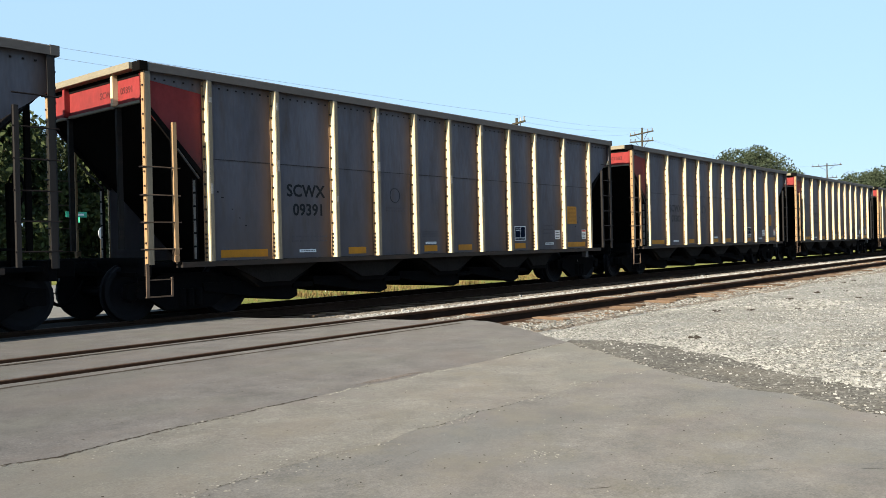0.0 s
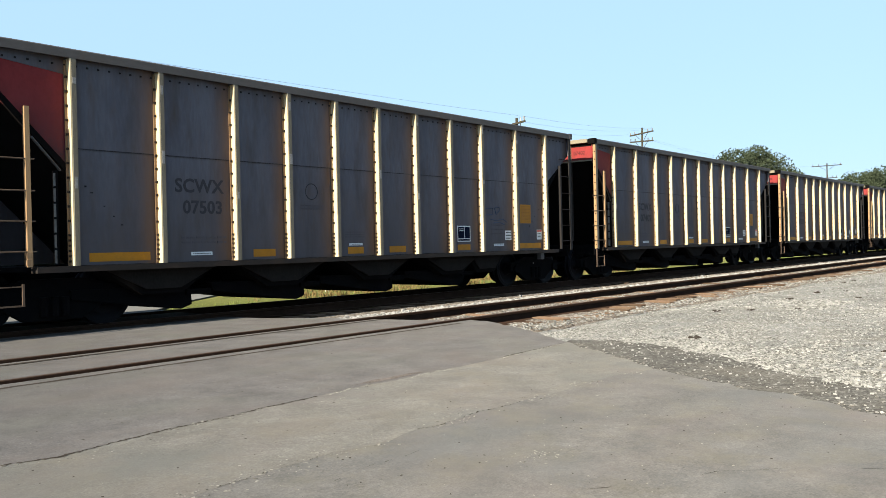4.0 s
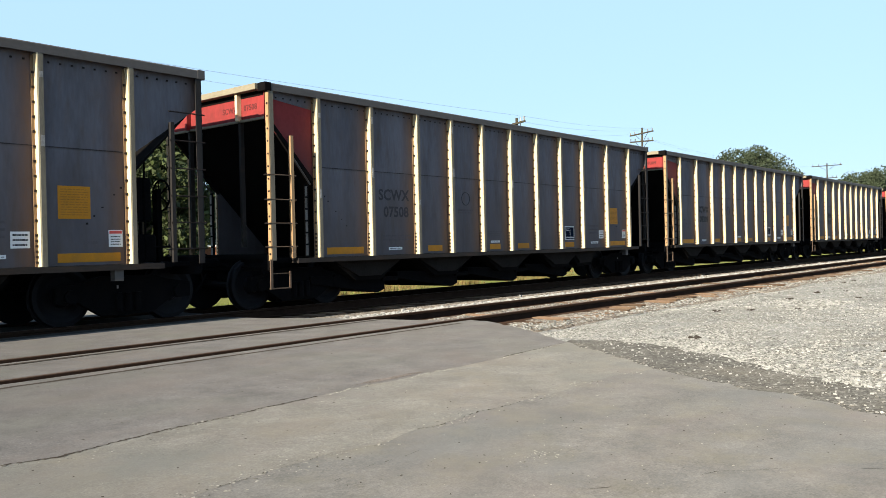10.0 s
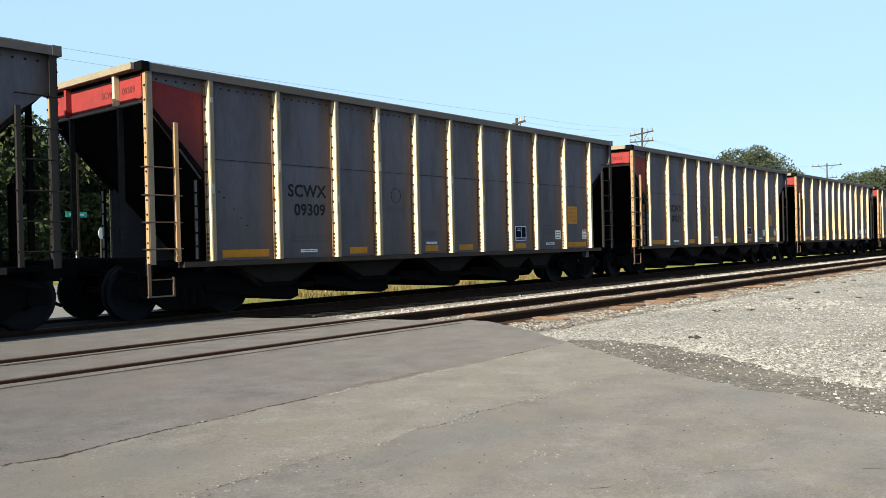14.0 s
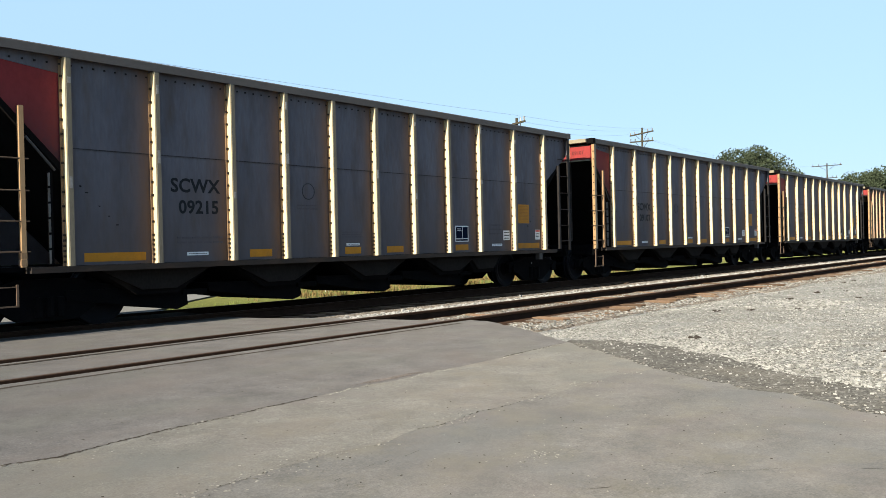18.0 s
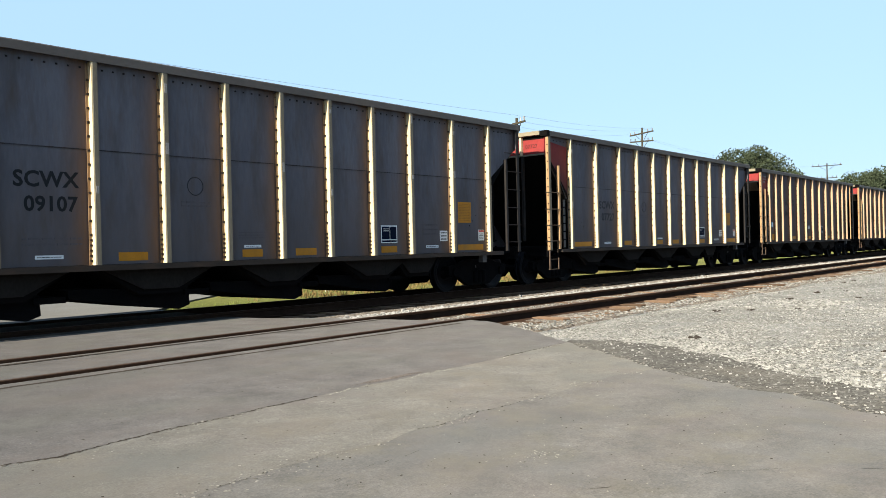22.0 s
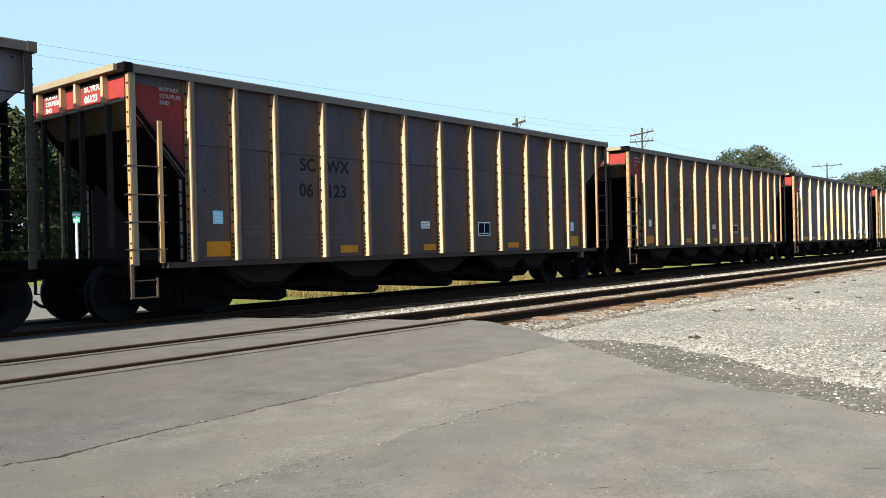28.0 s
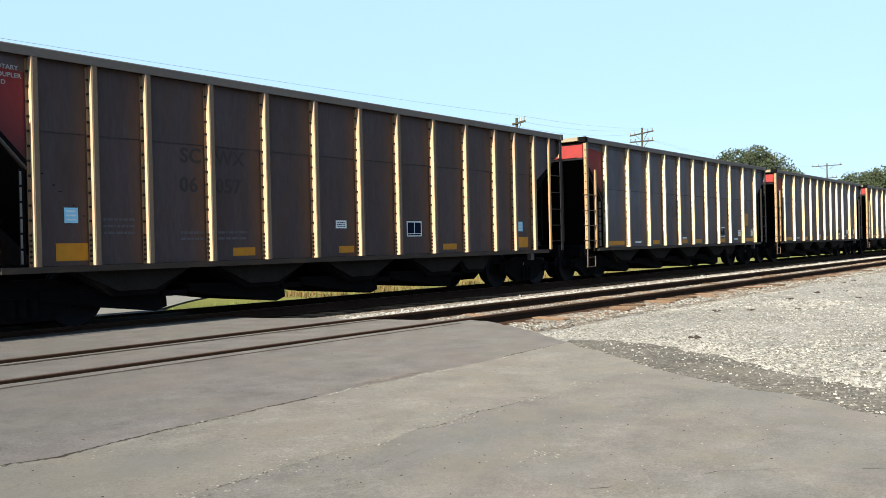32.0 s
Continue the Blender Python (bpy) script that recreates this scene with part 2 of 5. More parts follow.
TIE_WOOD = mat("weathered_tie_wood", (0.115, 0.078, 0.053), 0.9, 0, 0.35, 3, 40, 0.6, (1, 0.25, 1), (0.07, 0.05, 0.04), 0.5, 3.0, by_object=0.4)
GRASS_GROUND = mat("grassy_ground", (0.086, 0.096, 0.032), 0.95, 0, 0.35, 0.25, 8, 0.8, (1, 1, 1), (0.125, 0.104, 0.050), 0.5, 0.12, dist=0.05)
GRASS_BLADE = mat("sunlit_grass", (0.15, 0.19, 0.045), 0.85, 0, 0.25, 1, 10, 0.0, by_island=0.4)
DRY_WEED = mat("dry_weeds", (0.17, 0.125, 0.055), 0.9, 0, 0.25, 1, 10, 0.0, by_island=0.35)
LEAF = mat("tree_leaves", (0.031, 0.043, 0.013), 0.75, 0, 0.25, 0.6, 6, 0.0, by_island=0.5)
# distance haze is mixed into the far leaf colour
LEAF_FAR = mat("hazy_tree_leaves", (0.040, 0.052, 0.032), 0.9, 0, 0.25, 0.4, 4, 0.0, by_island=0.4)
BARK = mat("tree_bark", (0.085, 0.065, 0.048), 0.95, 0, 0.3, 3, 30, 0.6, (1, 1, 0.3))
POLE_WOOD = mat("utility_pole_wood", (0.060, 0.055, 0.042), 0.9, 0, 0.25, 2, 30, 0.4, (1, 1, 0.2))
WIRE = mat("wire", (0.2, 0.23, 0.26), 0.6, 0, 0.1, 3, 30, 0.0)
GALV = mat("galvanised_post", (0.55, 0.55, 0.53), 0.5, 0.3, 0.12, 6, 50, 0.05)
GREEN_SIGN = mat("green_sign_face", (0.01, 0.30, 0.18), 0.45, 0, 0.08, 6, 50, 0.0)
FRINGE = mat("crumbled_asphalt_fringe", (0.066, 0.065, 0.062), 0.92, 0, 0.4, 2.0, 60, 0.5, (1, 1, 1), (0.090, 0.083, 0.071), 0.5, 1.6, dist=0.01, cells=((60, 0.35), (25, 0.25)))
# dark for oil, and for the train's shade painted into the road
TRACK_BED = mat("oily_track_asphalt", (0.035, 0.033, 0.031), 0.92, 0, 0.35, 2.0, 60, 0.4, (1, 1, 1), (0.020, 0.018, 0.017), 0.6, 1.5)
ROAD_FAR = mat("far_road_surface", (0.124, 0.128, 0.129), 0.9, 0, 0.14, 0.6, 60, 0.3, (1, 1, 1), (0.129, 0.128, 0.127), 0.4, 0.5)
BRICK = mat("sunlit_red_brick", (0.36, 0.15, 0.075), 0.9, 0, 0.25, 3, 14, 0.3, (1, 1, 3), (0.24, 0.10, 0.06), 0.5, 2.0)
WHITE_TRIM = mat("white_painted_trim", (0.75, 0.74, 0.70), 0.6, 0, 0.08, 3, 20, 0.0)
SHINGLE = mat("dark_roof_shingle", (0.035, 0.036, 0.038), 0.9, 0, 0.25, 2, 20, 0.3)
DARK_PANE = mat("dark_window_glass", (0.02, 0.025, 0.03), 0.12, 0, 0.05, 2, 10, 0.0)
PORCELAIN = mat("insulator", (0.08, 0.07, 0.06), 0.35, 0, 0.1, 6, 50, 0.0)


# ---- mesh helpers ----
def part(name, bm, material, parent=None, label="", smooth=False):
    """Links a bmesh as one mesh object, under a thing or a part."""
    me = bpy.data.meshes.new(name)
    bmesh.ops.recalc_face_normals(bm, faces=bm.faces)
    bm.to_mesh(me)
    bm.free()
    if smooth:
        for p in me.polygons:
            p.use_smooth = True
    me.materials.append(material)
    ob = new(name, me)
    if parent:
        ob.parent = parent
    if label:
        tagged(ob, label=label)
    return ob


def again(ob, m, parent=None):
    """A further piece on the same mesh."""
    o = new(ob.name.split(".")[0], ob.data)
    o.parent = parent if parent else ob.parent
    o.matrix_basis = m
    for key in ("label", "category", "group", "kind"):
        if key in ob:
            o[key] = ob[key]
    return o


def box(bm, x0, x1, y0, y1, z0, z1, bev=0.0):
    vs = [bm.verts.new((x, y, z)) for x in (x0, x1) for y in (y0, y1) for z in (z0, z1)]
    fs = [bm.faces.new([vs[i] for i in q]) for q in ((0, 1, 3, 2), (4, 6, 7, 5), (0, 4, 5, 1), (2, 3, 7, 6), (0, 2, 6, 4), (1, 5, 7, 3))]
    if bev:
        es = {e for f in fs for e in f.edges}
        bmesh.ops.bevel(bm, geom=list(es), offset=bev, segments=1, affect="EDGES")
    return bm


def prism(bm, pts, axis, a, b):
    """A polygon given in the two other axes, extruded along an axis from a to b."""
    def at(p, w):
        return (w, p[0], p[1]) if axis == "x" else (p[0], w, p[1]) if axis == "y" else (p[0], p[1], w)
    lo = [bm.verts.new(at(p, a)) for p in pts]
    hi = [bm.verts.new(at(p, b)) for p in pts]
    bm.faces.new(lo)
    bm.faces.new(hi[::-1])
    n = len(pts)
    for i in range(n):
        bm.faces.new((lo[i], lo[(i + 1) % n], hi[(i + 1) % n], hi[i]))
    return bm


def rod(bm, a, b, r, seg=8, r2=None):
    """A round bar from a to b."""
    a, b = Vector(a), Vector(b)
    d = b - a
    q = d.to_track_quat("Z", "Y").to_matrix()
    r2 = r if r2 is None else r2
    rings = []
    for c, rr in ((a, r), (b, r2)):
        rings.append([bm.verts.new(c + q @ Vector((rr * math.cos(2 * math.pi * i / seg), rr * math.sin(2 * math.pi * i / seg), 0))) for i in range(seg)])
    for i in range(seg):
        bm.faces.new((rings[0][i], rings[0][(i + 1) % seg], rings[1][(i + 1) % seg], rings[1][i]))
    bm.faces.new(rings[0][::-1])
    bm.faces.new(rings[1])
    return bm


def tube(bm, pts, r, seg=6, closed=False):
    """A bent bar through points, in one piece."""
    pts = [Vector(p) for p in pts]
    n = len(pts)
    rings = []
    for k, p in enumerate(pts):
        a = pts[(k - 1) % n] if closed or k else p
        b = pts[(k + 1) % n] if closed or k < n - 1 else p
        q = (b - a).to_track_quat("Z", "Y").to_matrix()
        rings.append([bm.verts.new(p + q @ Vector((r * math.cos(2 * math.pi * i / seg), r * math.sin(2 * math.pi * i / seg), 0))) for i in range(seg)])
    for k in range(n if closed else n - 1):
        c, d = rings[k], rings[(k + 1) % n]
        for i in range(seg):
            bm.faces.new((c[i], c[(i + 1) % seg], d[(i + 1) % seg], d[i]))
    if not closed:
        bm.faces.new(rings[0][::-1])
        bm.faces.new(rings[-1])
    return bm


def lathe(bm, prof, seg, m):
    """A profile of (radius, height) pairs turned about z, then placed by m."""
    rings = []
    for r, h in prof:
        rings.append([bm.verts.new(m @ Vector((r * math.cos(2 * math.pi * i / seg), r * math.sin(2 * math.pi * i / seg), h))) for i in range(seg)])
    for k in range(len(rings) - 1):
        for i in range(seg):
            bm.faces.new((rings[k][i], rings[k][(i + 1) % seg], rings[k + 1][(i + 1) % seg], rings[k + 1][i]))
    bm.faces.new(rings[0][::-1])
    bm.faces.new(rings[-1])
    return bm


def B():
    return bmesh.new()


def joined(name, verts, faces, material, parent=None):
    me = bpy.data.meshes.new(name)
    me.from_pydata(verts, [], faces)
    me.update()
    me.materials.append(material)
    ob = new(name, me)
    if parent:
        ob.parent = parent
    return ob


def type_mesh(text, size):
    cu = bpy.data.curves.new("type", "FONT")
    cu.body, cu.size, cu.extrude, cu.resolution_u = text, size / 0.72, 0.0015, 3
    cu.space_character, cu.offset = 1.04, size * 0.035
    tmp = new("type", cu)
    me = bpy.data.meshes.new_from_object(tmp.evaluated_get(bpy.context.evaluated_depsgraph_get()))
    bpy.data.objects.remove(tmp)
    bpy.data.curves.remove(cu)
    me.materials.clear()
    return me, max(v.co.x for v in me.vertices)


TYPE = {}
NUMBERS = {0: "09391", 1: "07503", 2: "07402", 3: "07508", 4: "09309", 5: "09215", 6: "09107", 7: "07727", 8: "06123", 9: "06057"}
NUM_B = [w for n in (8, 9) for w in (NUMBERS[n][:2], NUMBERS[n][2:])]
for size, words in ((0.222, ["SCWX"]), (0.212, [NUMBERS[n] for n in range(8)]), (0.24, ["SC", "WX"] + NUM_B), (0.062, ["ROTARY", "COUPLER", "END"]), (0.115, ["SCWX", NUMBERS[8], NUMBERS[9]]), (0.075, ["ROTARY", "COUPLER", "END"]), (0.105, ["SCWX"] + [NUMBERS[n] for n in range(8)])):
    for word in words:
        for k, ch in enumerate(word):
            if (ch, size) not in TYPE:
                TYPE[ch, size] = type_mesh(ch, size)
            if (word[:k + 1], size, "end") not in TYPE:
                me, end = type_mesh(word[:k + 1], size)
                bpy.data.meshes.remove(me)
                TYPE[word[:k + 1], size, "end"] = end


def lettering(name, text, size, material, parent, x, z, y, label="", turn=pose(0, 0, 0)):
    """Painted characters on the side that faces -y; x, z is the lower left corner, size the height of the capitals."""
    for k, ch in enumerate(text):
        me, own = TYPE[ch, size]
        if not me.materials:
            me.materials.append(material)
        ob = new(name, me)
        ob.parent = parent
        ob.material_slots[0].link = "OBJECT"
        ob.material_slots[0].material = material
        ob.matrix_basis = turn @ pose(x + TYPE[text[:k + 1], size, "end"] - own, y, z, 90, 0, 0)
        if label:
            tagged(ob, label=label)



# ---- the setting: ground, road, gravel lot ----
MAIN_Y, SIDE_Y = 13.14, 8.41      # centre lines of the main track and the siding; z = 0 is the top of the rails
ROAD_Z, DIRT_Z = -0.02, -0.24

ground = B()
R0, STEP = 1500, 24
gv = {}
for i in range(STEP + 1):
    for j in range(STEP + 1):
        u, v = (i / STEP * 2 - 1), (j / STEP * 2 - 1)
        x, y = R0 * u * abs(u), R0 * v * abs(v)
        gv[i, j] = ground.verts.new((x + 10, y + 10, -0.40))
for i in range(STEP):
    for j in range(STEP):
        ground.faces.new((gv[i, j], gv[i + 1, j], gv[i + 1, j + 1], gv[i, j + 1]))
tagged(part("ground", ground, GRASS_GROUND), "flat grassy ground with dry patches reaching the horizon", "ground", kind="structure")


def slab(name, outline, top, depth, material, label, category):
    bm = prism(B(), outline, "z", top - depth, top)
    return tagged(part(name, bm, material), label, category, kind="structure")


def wavy(points, amp, n, seed):
    """A line through points, cut finer and made ragged."""
    rnd = random.Random(seed)
    out = []
    for (x0, y0), (x1, y1) in zip(points, points[1:]):
        ln = math.hypot(x1 - x0, y1 - y0)
        k = max(1, int(ln * n))
        for s in range(k):
            f = s / k
            w = rnd.uniform(-amp, amp)
            out.append((x0 + (x1 - x0) * f - (y1 - y0) / ln * w, y0 + (y1 - y0) * f + (x1 - x0) / ln * w))
    out.append(points[-1])
    return out


WEST = -26.0
SEAM_A = wavy([(WEST, 4.55), (1.91, 4.64), (2.18, 4.58), (2.53, 4.62), (2.94, 4.67), (3.38, 4.69), (3.89, 4.73), (4.23, 4.74), (4.80, 4.76), (5.27, 4.75), (6.4, 4.74), (7.4, 4.82), (8.06, 4.86)], 0.016, 6, 3)
SEAM_B = wavy([(WEST, 3.2), (2.19, 3.31), (2.52, 3.33), (2.77, 3.37), (3.10, 3.35), (3.36, 3.30), (3.80, 3.34), (4.11, 3.33), (4.44, 3.35), (4.88, 3.33), (5.16, 3.32), (6.2, 3.3), (6.75, 3.2)], 0.022, 7, 4)
EDGE_LOW = wavy([(6.75, 3.2), (6.4, 2.7), (6.1, 1.9), (5.72, 1.2), (5.3, 0.0), (5.0, -3.0), (4.8, -14.0)], 0.06, 6, 5)
EDGE_MID = wavy([(8.06, 4.86), (7.45, 4.05), (7.1, 3.6), (6.75, 3.2)], 0.05, 8, 6)
EDGE_TOP = wavy([(8.06, 4.86), (8.9, 5.9), (9.5, 6.8), (9.75, 7.2), (9.8, 7.545)], 0.03, 6, 7)

slab("road_pavement", SEAM_A + EDGE_TOP[1:] + [(WEST, 7.545)], ROAD_Z, 0.4, ASPHALT, "dark patched asphalt road leading over the tracks", "road")
slab("road_old_strip", SEAM_B + EDGE_MID[::-1] + SEAM_A[::-1], ROAD_Z - 0.0004, 0.4, ASPHALT_OLD, "bleached old asphalt strip between two cracks", "road")
slab("road_lot", [(WEST, -14.0), (4.8, -14.0)] + EDGE_LOW[::-1][1:] + SEAM_B[::-1], ROAD_Z - 0.0008, 0.4, ASPHALT_FRONT, "worn grey asphalt of the lot before the tracks", "road")
# strips of asphalt in and between the tracks
Y_NEAR, Y_FAR = SIDE_Y - 0.7525, SIDE_Y + 0.7525
slab("road_between_rails", wavy([(WEST, Y_NEAR + 0.13), (9.6, Y_NEAR + 0.13), (9.3, Y_FAR - 0.13), (WEST, Y_FAR - 0.13)], 0.0, 1, 1), ROAD_Z - 0.004, 0.4, ASPHALT, "asphalt laid between the siding rails", "road")
slab("road_between_tracks", [(WEST, Y_FAR + 0.06), (9.5, Y_FAR + 0.06), (9.55, 10.2), (9.2, 10.9), (8.95, 11.4), (8.9, 11.92), (WEST, 11.92)], ROAD_Z - 0.05, 0.4, ASPHALT, "asphalt between the siding and the main track", "road")
# this strip's dark colour paints in the train's shadow up to its edge
slab("road_track_edge", [(WEST, 11.92), (8.9, 11.92), (8.9, MAIN_Y - 0.83), (WEST, MAIN_Y - 0.83)], ROAD_Z - 0.052, 0.4, TRACK_BED, "asphalt strip beside the main track, painted dark for the train's shadow", "road")
slab("road_in_main_track", [(WEST, MAIN_Y - 0.62), (8.9, MAIN_Y - 0.62), (8.9, MAIN_Y + 0.62), (WEST, MAIN_Y + 0.62)], ROAD_Z - 0.02, 0.4, TRACK_BED, "asphalt between the main track rails", "road")
slab("road_beyond", [(WEST, MAIN_Y + 0.83), (9.2, MAIN_Y + 0.83), (9.6, 15.6), (11.6, 17.5), (16.0, 21.0), (26.0, 26.5), (40.0, 31.0), (40.0, 39.0), (20.0, 33.0), (4.0, 30.0), (WEST, 30.0)], -0.10, 0.4, ROAD_FAR, "pale road surface beyond the crossing", "road")

# seams: a dark gap with pale crumbs along it
def seam(line, width, seed, keep=0.72, least=0.03):
    rnd = random.Random(seed)
    vs, fs = [], []
    line = [p for p in line if p[0] > -4]
    for (x, y) in line:
        w = width * max(least, rnd.uniform(0.1, 1.0) * rnd.uniform(0.3, 1.0))
        vs += [(x, y - w, ROAD_Z + 0.002), (x, y + w * 0.6, ROAD_Z + 0.002)]
    for i in range(len(line) - 1):
        if rnd.random() < keep:
            fs.append((2 * i, 2 * i + 2, 2 * i + 3, 2 * i + 1))
    return vs, fs


def stretch_of(line, x0, x1):
    return [p for p in line if x0 <= p[0] <= x1]


# the long seams gape here and there only
for line, w, sd, keep in ((wavy(stretch_of(SEAM_A, -4, 4.33), 0.009, 60, 31), 0.028, 11, 0.9), (wavy(stretch_of(SEAM_A, 4.70, 4.95), 0.009, 60, 32), 0.026, 14, 0.7), (wavy(stretch_of(SEAM_A, 6.6, 8.2), 0.008, 50, 33), 0.022, 15, 0.85),
                          (wavy(stretch_of(SEAM_B, 2.2, 2.7), 0.008, 70, 8), 0.011, 12, 0.75), (wavy(stretch_of(SEAM_B, 2.75, 3.3), 0.010, 60, 18), 0.006, 22, 0.4), (wavy(stretch_of(SEAM_B, 3.8, 5.1), 0.010, 60, 19), 0.008, 23, 0.5),
                          (wavy([(2.73, 2.95), (3.01, 3.00), (3.19, 2.99)], 0.006, 20, 9), 0.005, 13, 0.8), (wavy([(3.27, 2.98), (3.42, 3.00)], 0.006, 20, 10), 0.005, 16, 0.8), (wavy([(4.4, 0.9), (4.0, 1.45), (3.3, 1.9)], 0.03, 9, 9), 0.006, 13, 0.6)):
    vs, fs = seam(line, w, sd, keep)
    tagged(joined("pavement_crack", vs, fs, CRACK), "dark ragged crack across the asphalt", "crack", "pavement cracks", "structure")

def pebble_cloud(name, spots, material, seed, flat=0.65):
    """Many small broken stones in one mesh; spots are (x, y, z, radius)."""
    rnd = np.random.default_rng(seed)
    t = (1 + 5 ** 0.5) / 2
    base = np.array([(-1, t, 0), (1, t, 0), (-1, -t, 0), (1, -t, 0), (0, -1, t), (0, 1, t), (0, -1, -t), (0, 1, -t), (t, 0, -1), (t, 0, 1), (-t, 0, -1), (-t, 0, 1)]) / math.sqrt(1 + t * t)
    tri = np.array([(0, 11, 5), (0, 5, 1), (0, 1, 7), (0, 7, 10), (0, 10, 11), (1, 5, 9), (5, 11, 4), (11, 10, 2), (10, 7, 6), (7, 1, 8), (3, 9, 4), (3, 4, 2), (3, 2, 6), (3, 6, 8), (3, 8, 9), (4, 9, 5), (2, 4, 11), (6, 2, 10), (8, 6, 7), (9, 8, 1)])
    s = np.array(spots)
    n = len(s)
    v = base[None] * rnd.uniform(0.6, 1.25, (n, 12, 1)) * s[:, 3][:, None, None]
    v = v * np.stack([rnd.uniform(0.8, 1.4, n), rnd.uniform(0.7, 1.1, n), np.full(n, flat)], 1)[:, None]
    a = rnd.uniform(0, 6.28, n)
    c, sn = np.cos(a)[:, None], np.sin(a)[:, None]
    v = np.stack([v[:, :, 0] * c - v[:, :, 1] * sn, v[:, :, 0] * sn + v[:, :, 1] * c, v[:, :, 2]], 2) + s[:, None, :3]
    f = (tri[None] + (np.arange(n) * 12)[:, None, None]).reshape(-1, 3)
    return joined(name, v.reshape(-1, 3).tolist(), f.tolist(), material)


def edge_x(y):
    """The eastern edge of the asphalt."""
    tab = ((-14, 5.6), (0, 6.1), (1.35, 6.75), (2.35, 7.4), (3.2, 8.1), (3.9, 8.5), (4.6, 8.75), (5.15, 8.75), (5.9, 8.9), (7.2, 9.75), (9.2, 9.5))
    for (a, xa), (b, xb) in zip(tab, tab[1:]):
        if y <= b:
            return xa + (xb - xa) * (y - a) / (b - a)
    return tab[-1][1]


rnd = random.Random(21)
sp = []
for line, n, wide in ((SEAM_A, 1100, 0.022), (SEAM_B, 700, 0.05)):
    pts = [p for p in line if p[0] > 1.2]
    for _ in range(n):
        k = rnd.randrange(len(pts) - 1)
        f = rnd.random()
        x, y = pts[k][0] + (pts[k + 1][0] - pts[k][0]) * f, pts[k][1] + (pts[k + 1][1] - pts[k][1]) * f
        if noise.noise((x * 2.3, y, 3)) > -0.1:          # in clusters
            sp.append((x + rnd.gauss(0, 0.02), y - 0.012 + rnd.gauss(0.0, wide), ROAD_Z - 0.0005, rnd.uniform(0.003, 0.006) * rnd.choice((1, 1, 1.4, 2.2))))
for x0, y0, r0, n in ((3.70, 2.40, 0.10, 60), (4.28, 3.46, 0.12, 70), (2.85, 3.38, 0.16, 80), (2.30, 4.45, 0.14, 50), (4.10, 4.55, 0.12, 60)):      # crumbled spots
    for _ in range(n):
        sp.append((x0 + rnd.gauss(0, r0), y0 + rnd.gauss(0, r0 * 0.6), ROAD_Z - 0.001, rnd.uniform(0.003, 0.008)))
for _ in range(900):
    x, y = rnd.choice(EDGE_LOW[:26] + EDGE_MID)
    sp.append((x + rnd.gauss(0.06, 0.07), y + rnd.uniform(-0.09, 0.09), ROAD_Z - 0.03, rnd.uniform(0.005, 0.013)))
for _ in range(1300):
    x, y = rnd.uniform(0.8, 8.2), rnd.uniform(1.2, 7.3)
    if x < edge_x(y) - 1.0:
        sp.append((x, y, ROAD_Z - 0.001, rnd.uniform(0.003, 0.007)))
tagged(pebble_cloud("asphalt_crumbs", sp, CRUMB, 2, 0.4), "pale crumbs of asphalt along the cracks", "crumbs", kind="stuff")

slab("road_fringe", EDGE_MID + EDGE_LOW[1:] + [(5.6, -14.0), (6.0, 0.0)] + wavy([(6.75, 1.35), (7.4, 2.35), (8.1, 3.2), (8.55, 3.9), (8.7, 4.6), (8.5, 5.15), (8.06, 4.86)], 0.07, 7, 15)[:-1], ROAD_Z - 0.035, 0.4, FRINGE, "crumbling dark asphalt fringe strewn with stones", "road")

sp = []
for _ in range(520):
    x, y = rnd.uniform(0.8, 8.2), rnd.uniform(1.2, 7.3)
    if x < edge_x(y) - 0.8:
        sp.append((x, y, ROAD_Z - 0.001, rnd.uniform(0.003, 0.009)))
tagged(pebble_cloud("dark_grit", sp, CRACK, 12, 0.35), "dark grit and tar specks on the asphalt", "grit", kind="stuff")

DIRT = mat("reddish_dirt", (0.092, 0.081, 0.076), 0.95, 0, 0.35, 6, 70, 0.3, cells=((70, 0.3),))
for x, y, lx, ly, sd in ((5.15, 4.84, 0.45, 0.06, 1),):
    r = random.Random(sd)
    ring = [(x + lx * math.cos(a * 0.2618) * r.uniform(0.55, 1.1), y + ly * math.sin(a * 0.2618) * r.uniform(0.55, 1.1)) for a in range(24)]
    tagged(joined("dirt_smear", [(a, b_, ROAD_Z + 0.0025 - (0.010 if b_ < 4.6 else 0)) for a, b_ in ring], [tuple(range(24))], DIRT), "thin reddish dirt washed over the asphalt", "dirt", kind="structure")

# gravel lot
def lot_height(x, y):
    return DIRT_Z + 0.15 + 0.04 * noise.noise((x * 0.5, y * 0.5, 0)) + 0.012 * noise.noise((x * 3, y * 3, 4)) - 0.15 * max(0, min(1, (y - 5.7) / 1.0))


lot = B()
NX, NY = 120, 60
lv = {}
for i in range(NX + 1):
    for j in range(NY + 1):
        x = 4.2 + 80 * (i / NX) ** 1.8
        y = -14 + 21.2 * (j / NY) ** 0.6
        lv[i, j] = lot.verts.new((x, y, lot_height(x, y)))
for i in range(NX):
    for j in range(NY):
        lot.faces.new((lv[i, j], lv[i + 1, j], lv[i + 1, j + 1], lv[i, j + 1]))
tagged(part("gravel_lot", lot, GRAVEL_BED, smooth=True), "pale crushed gravel lot beside the siding", "gravel", kind="structure")


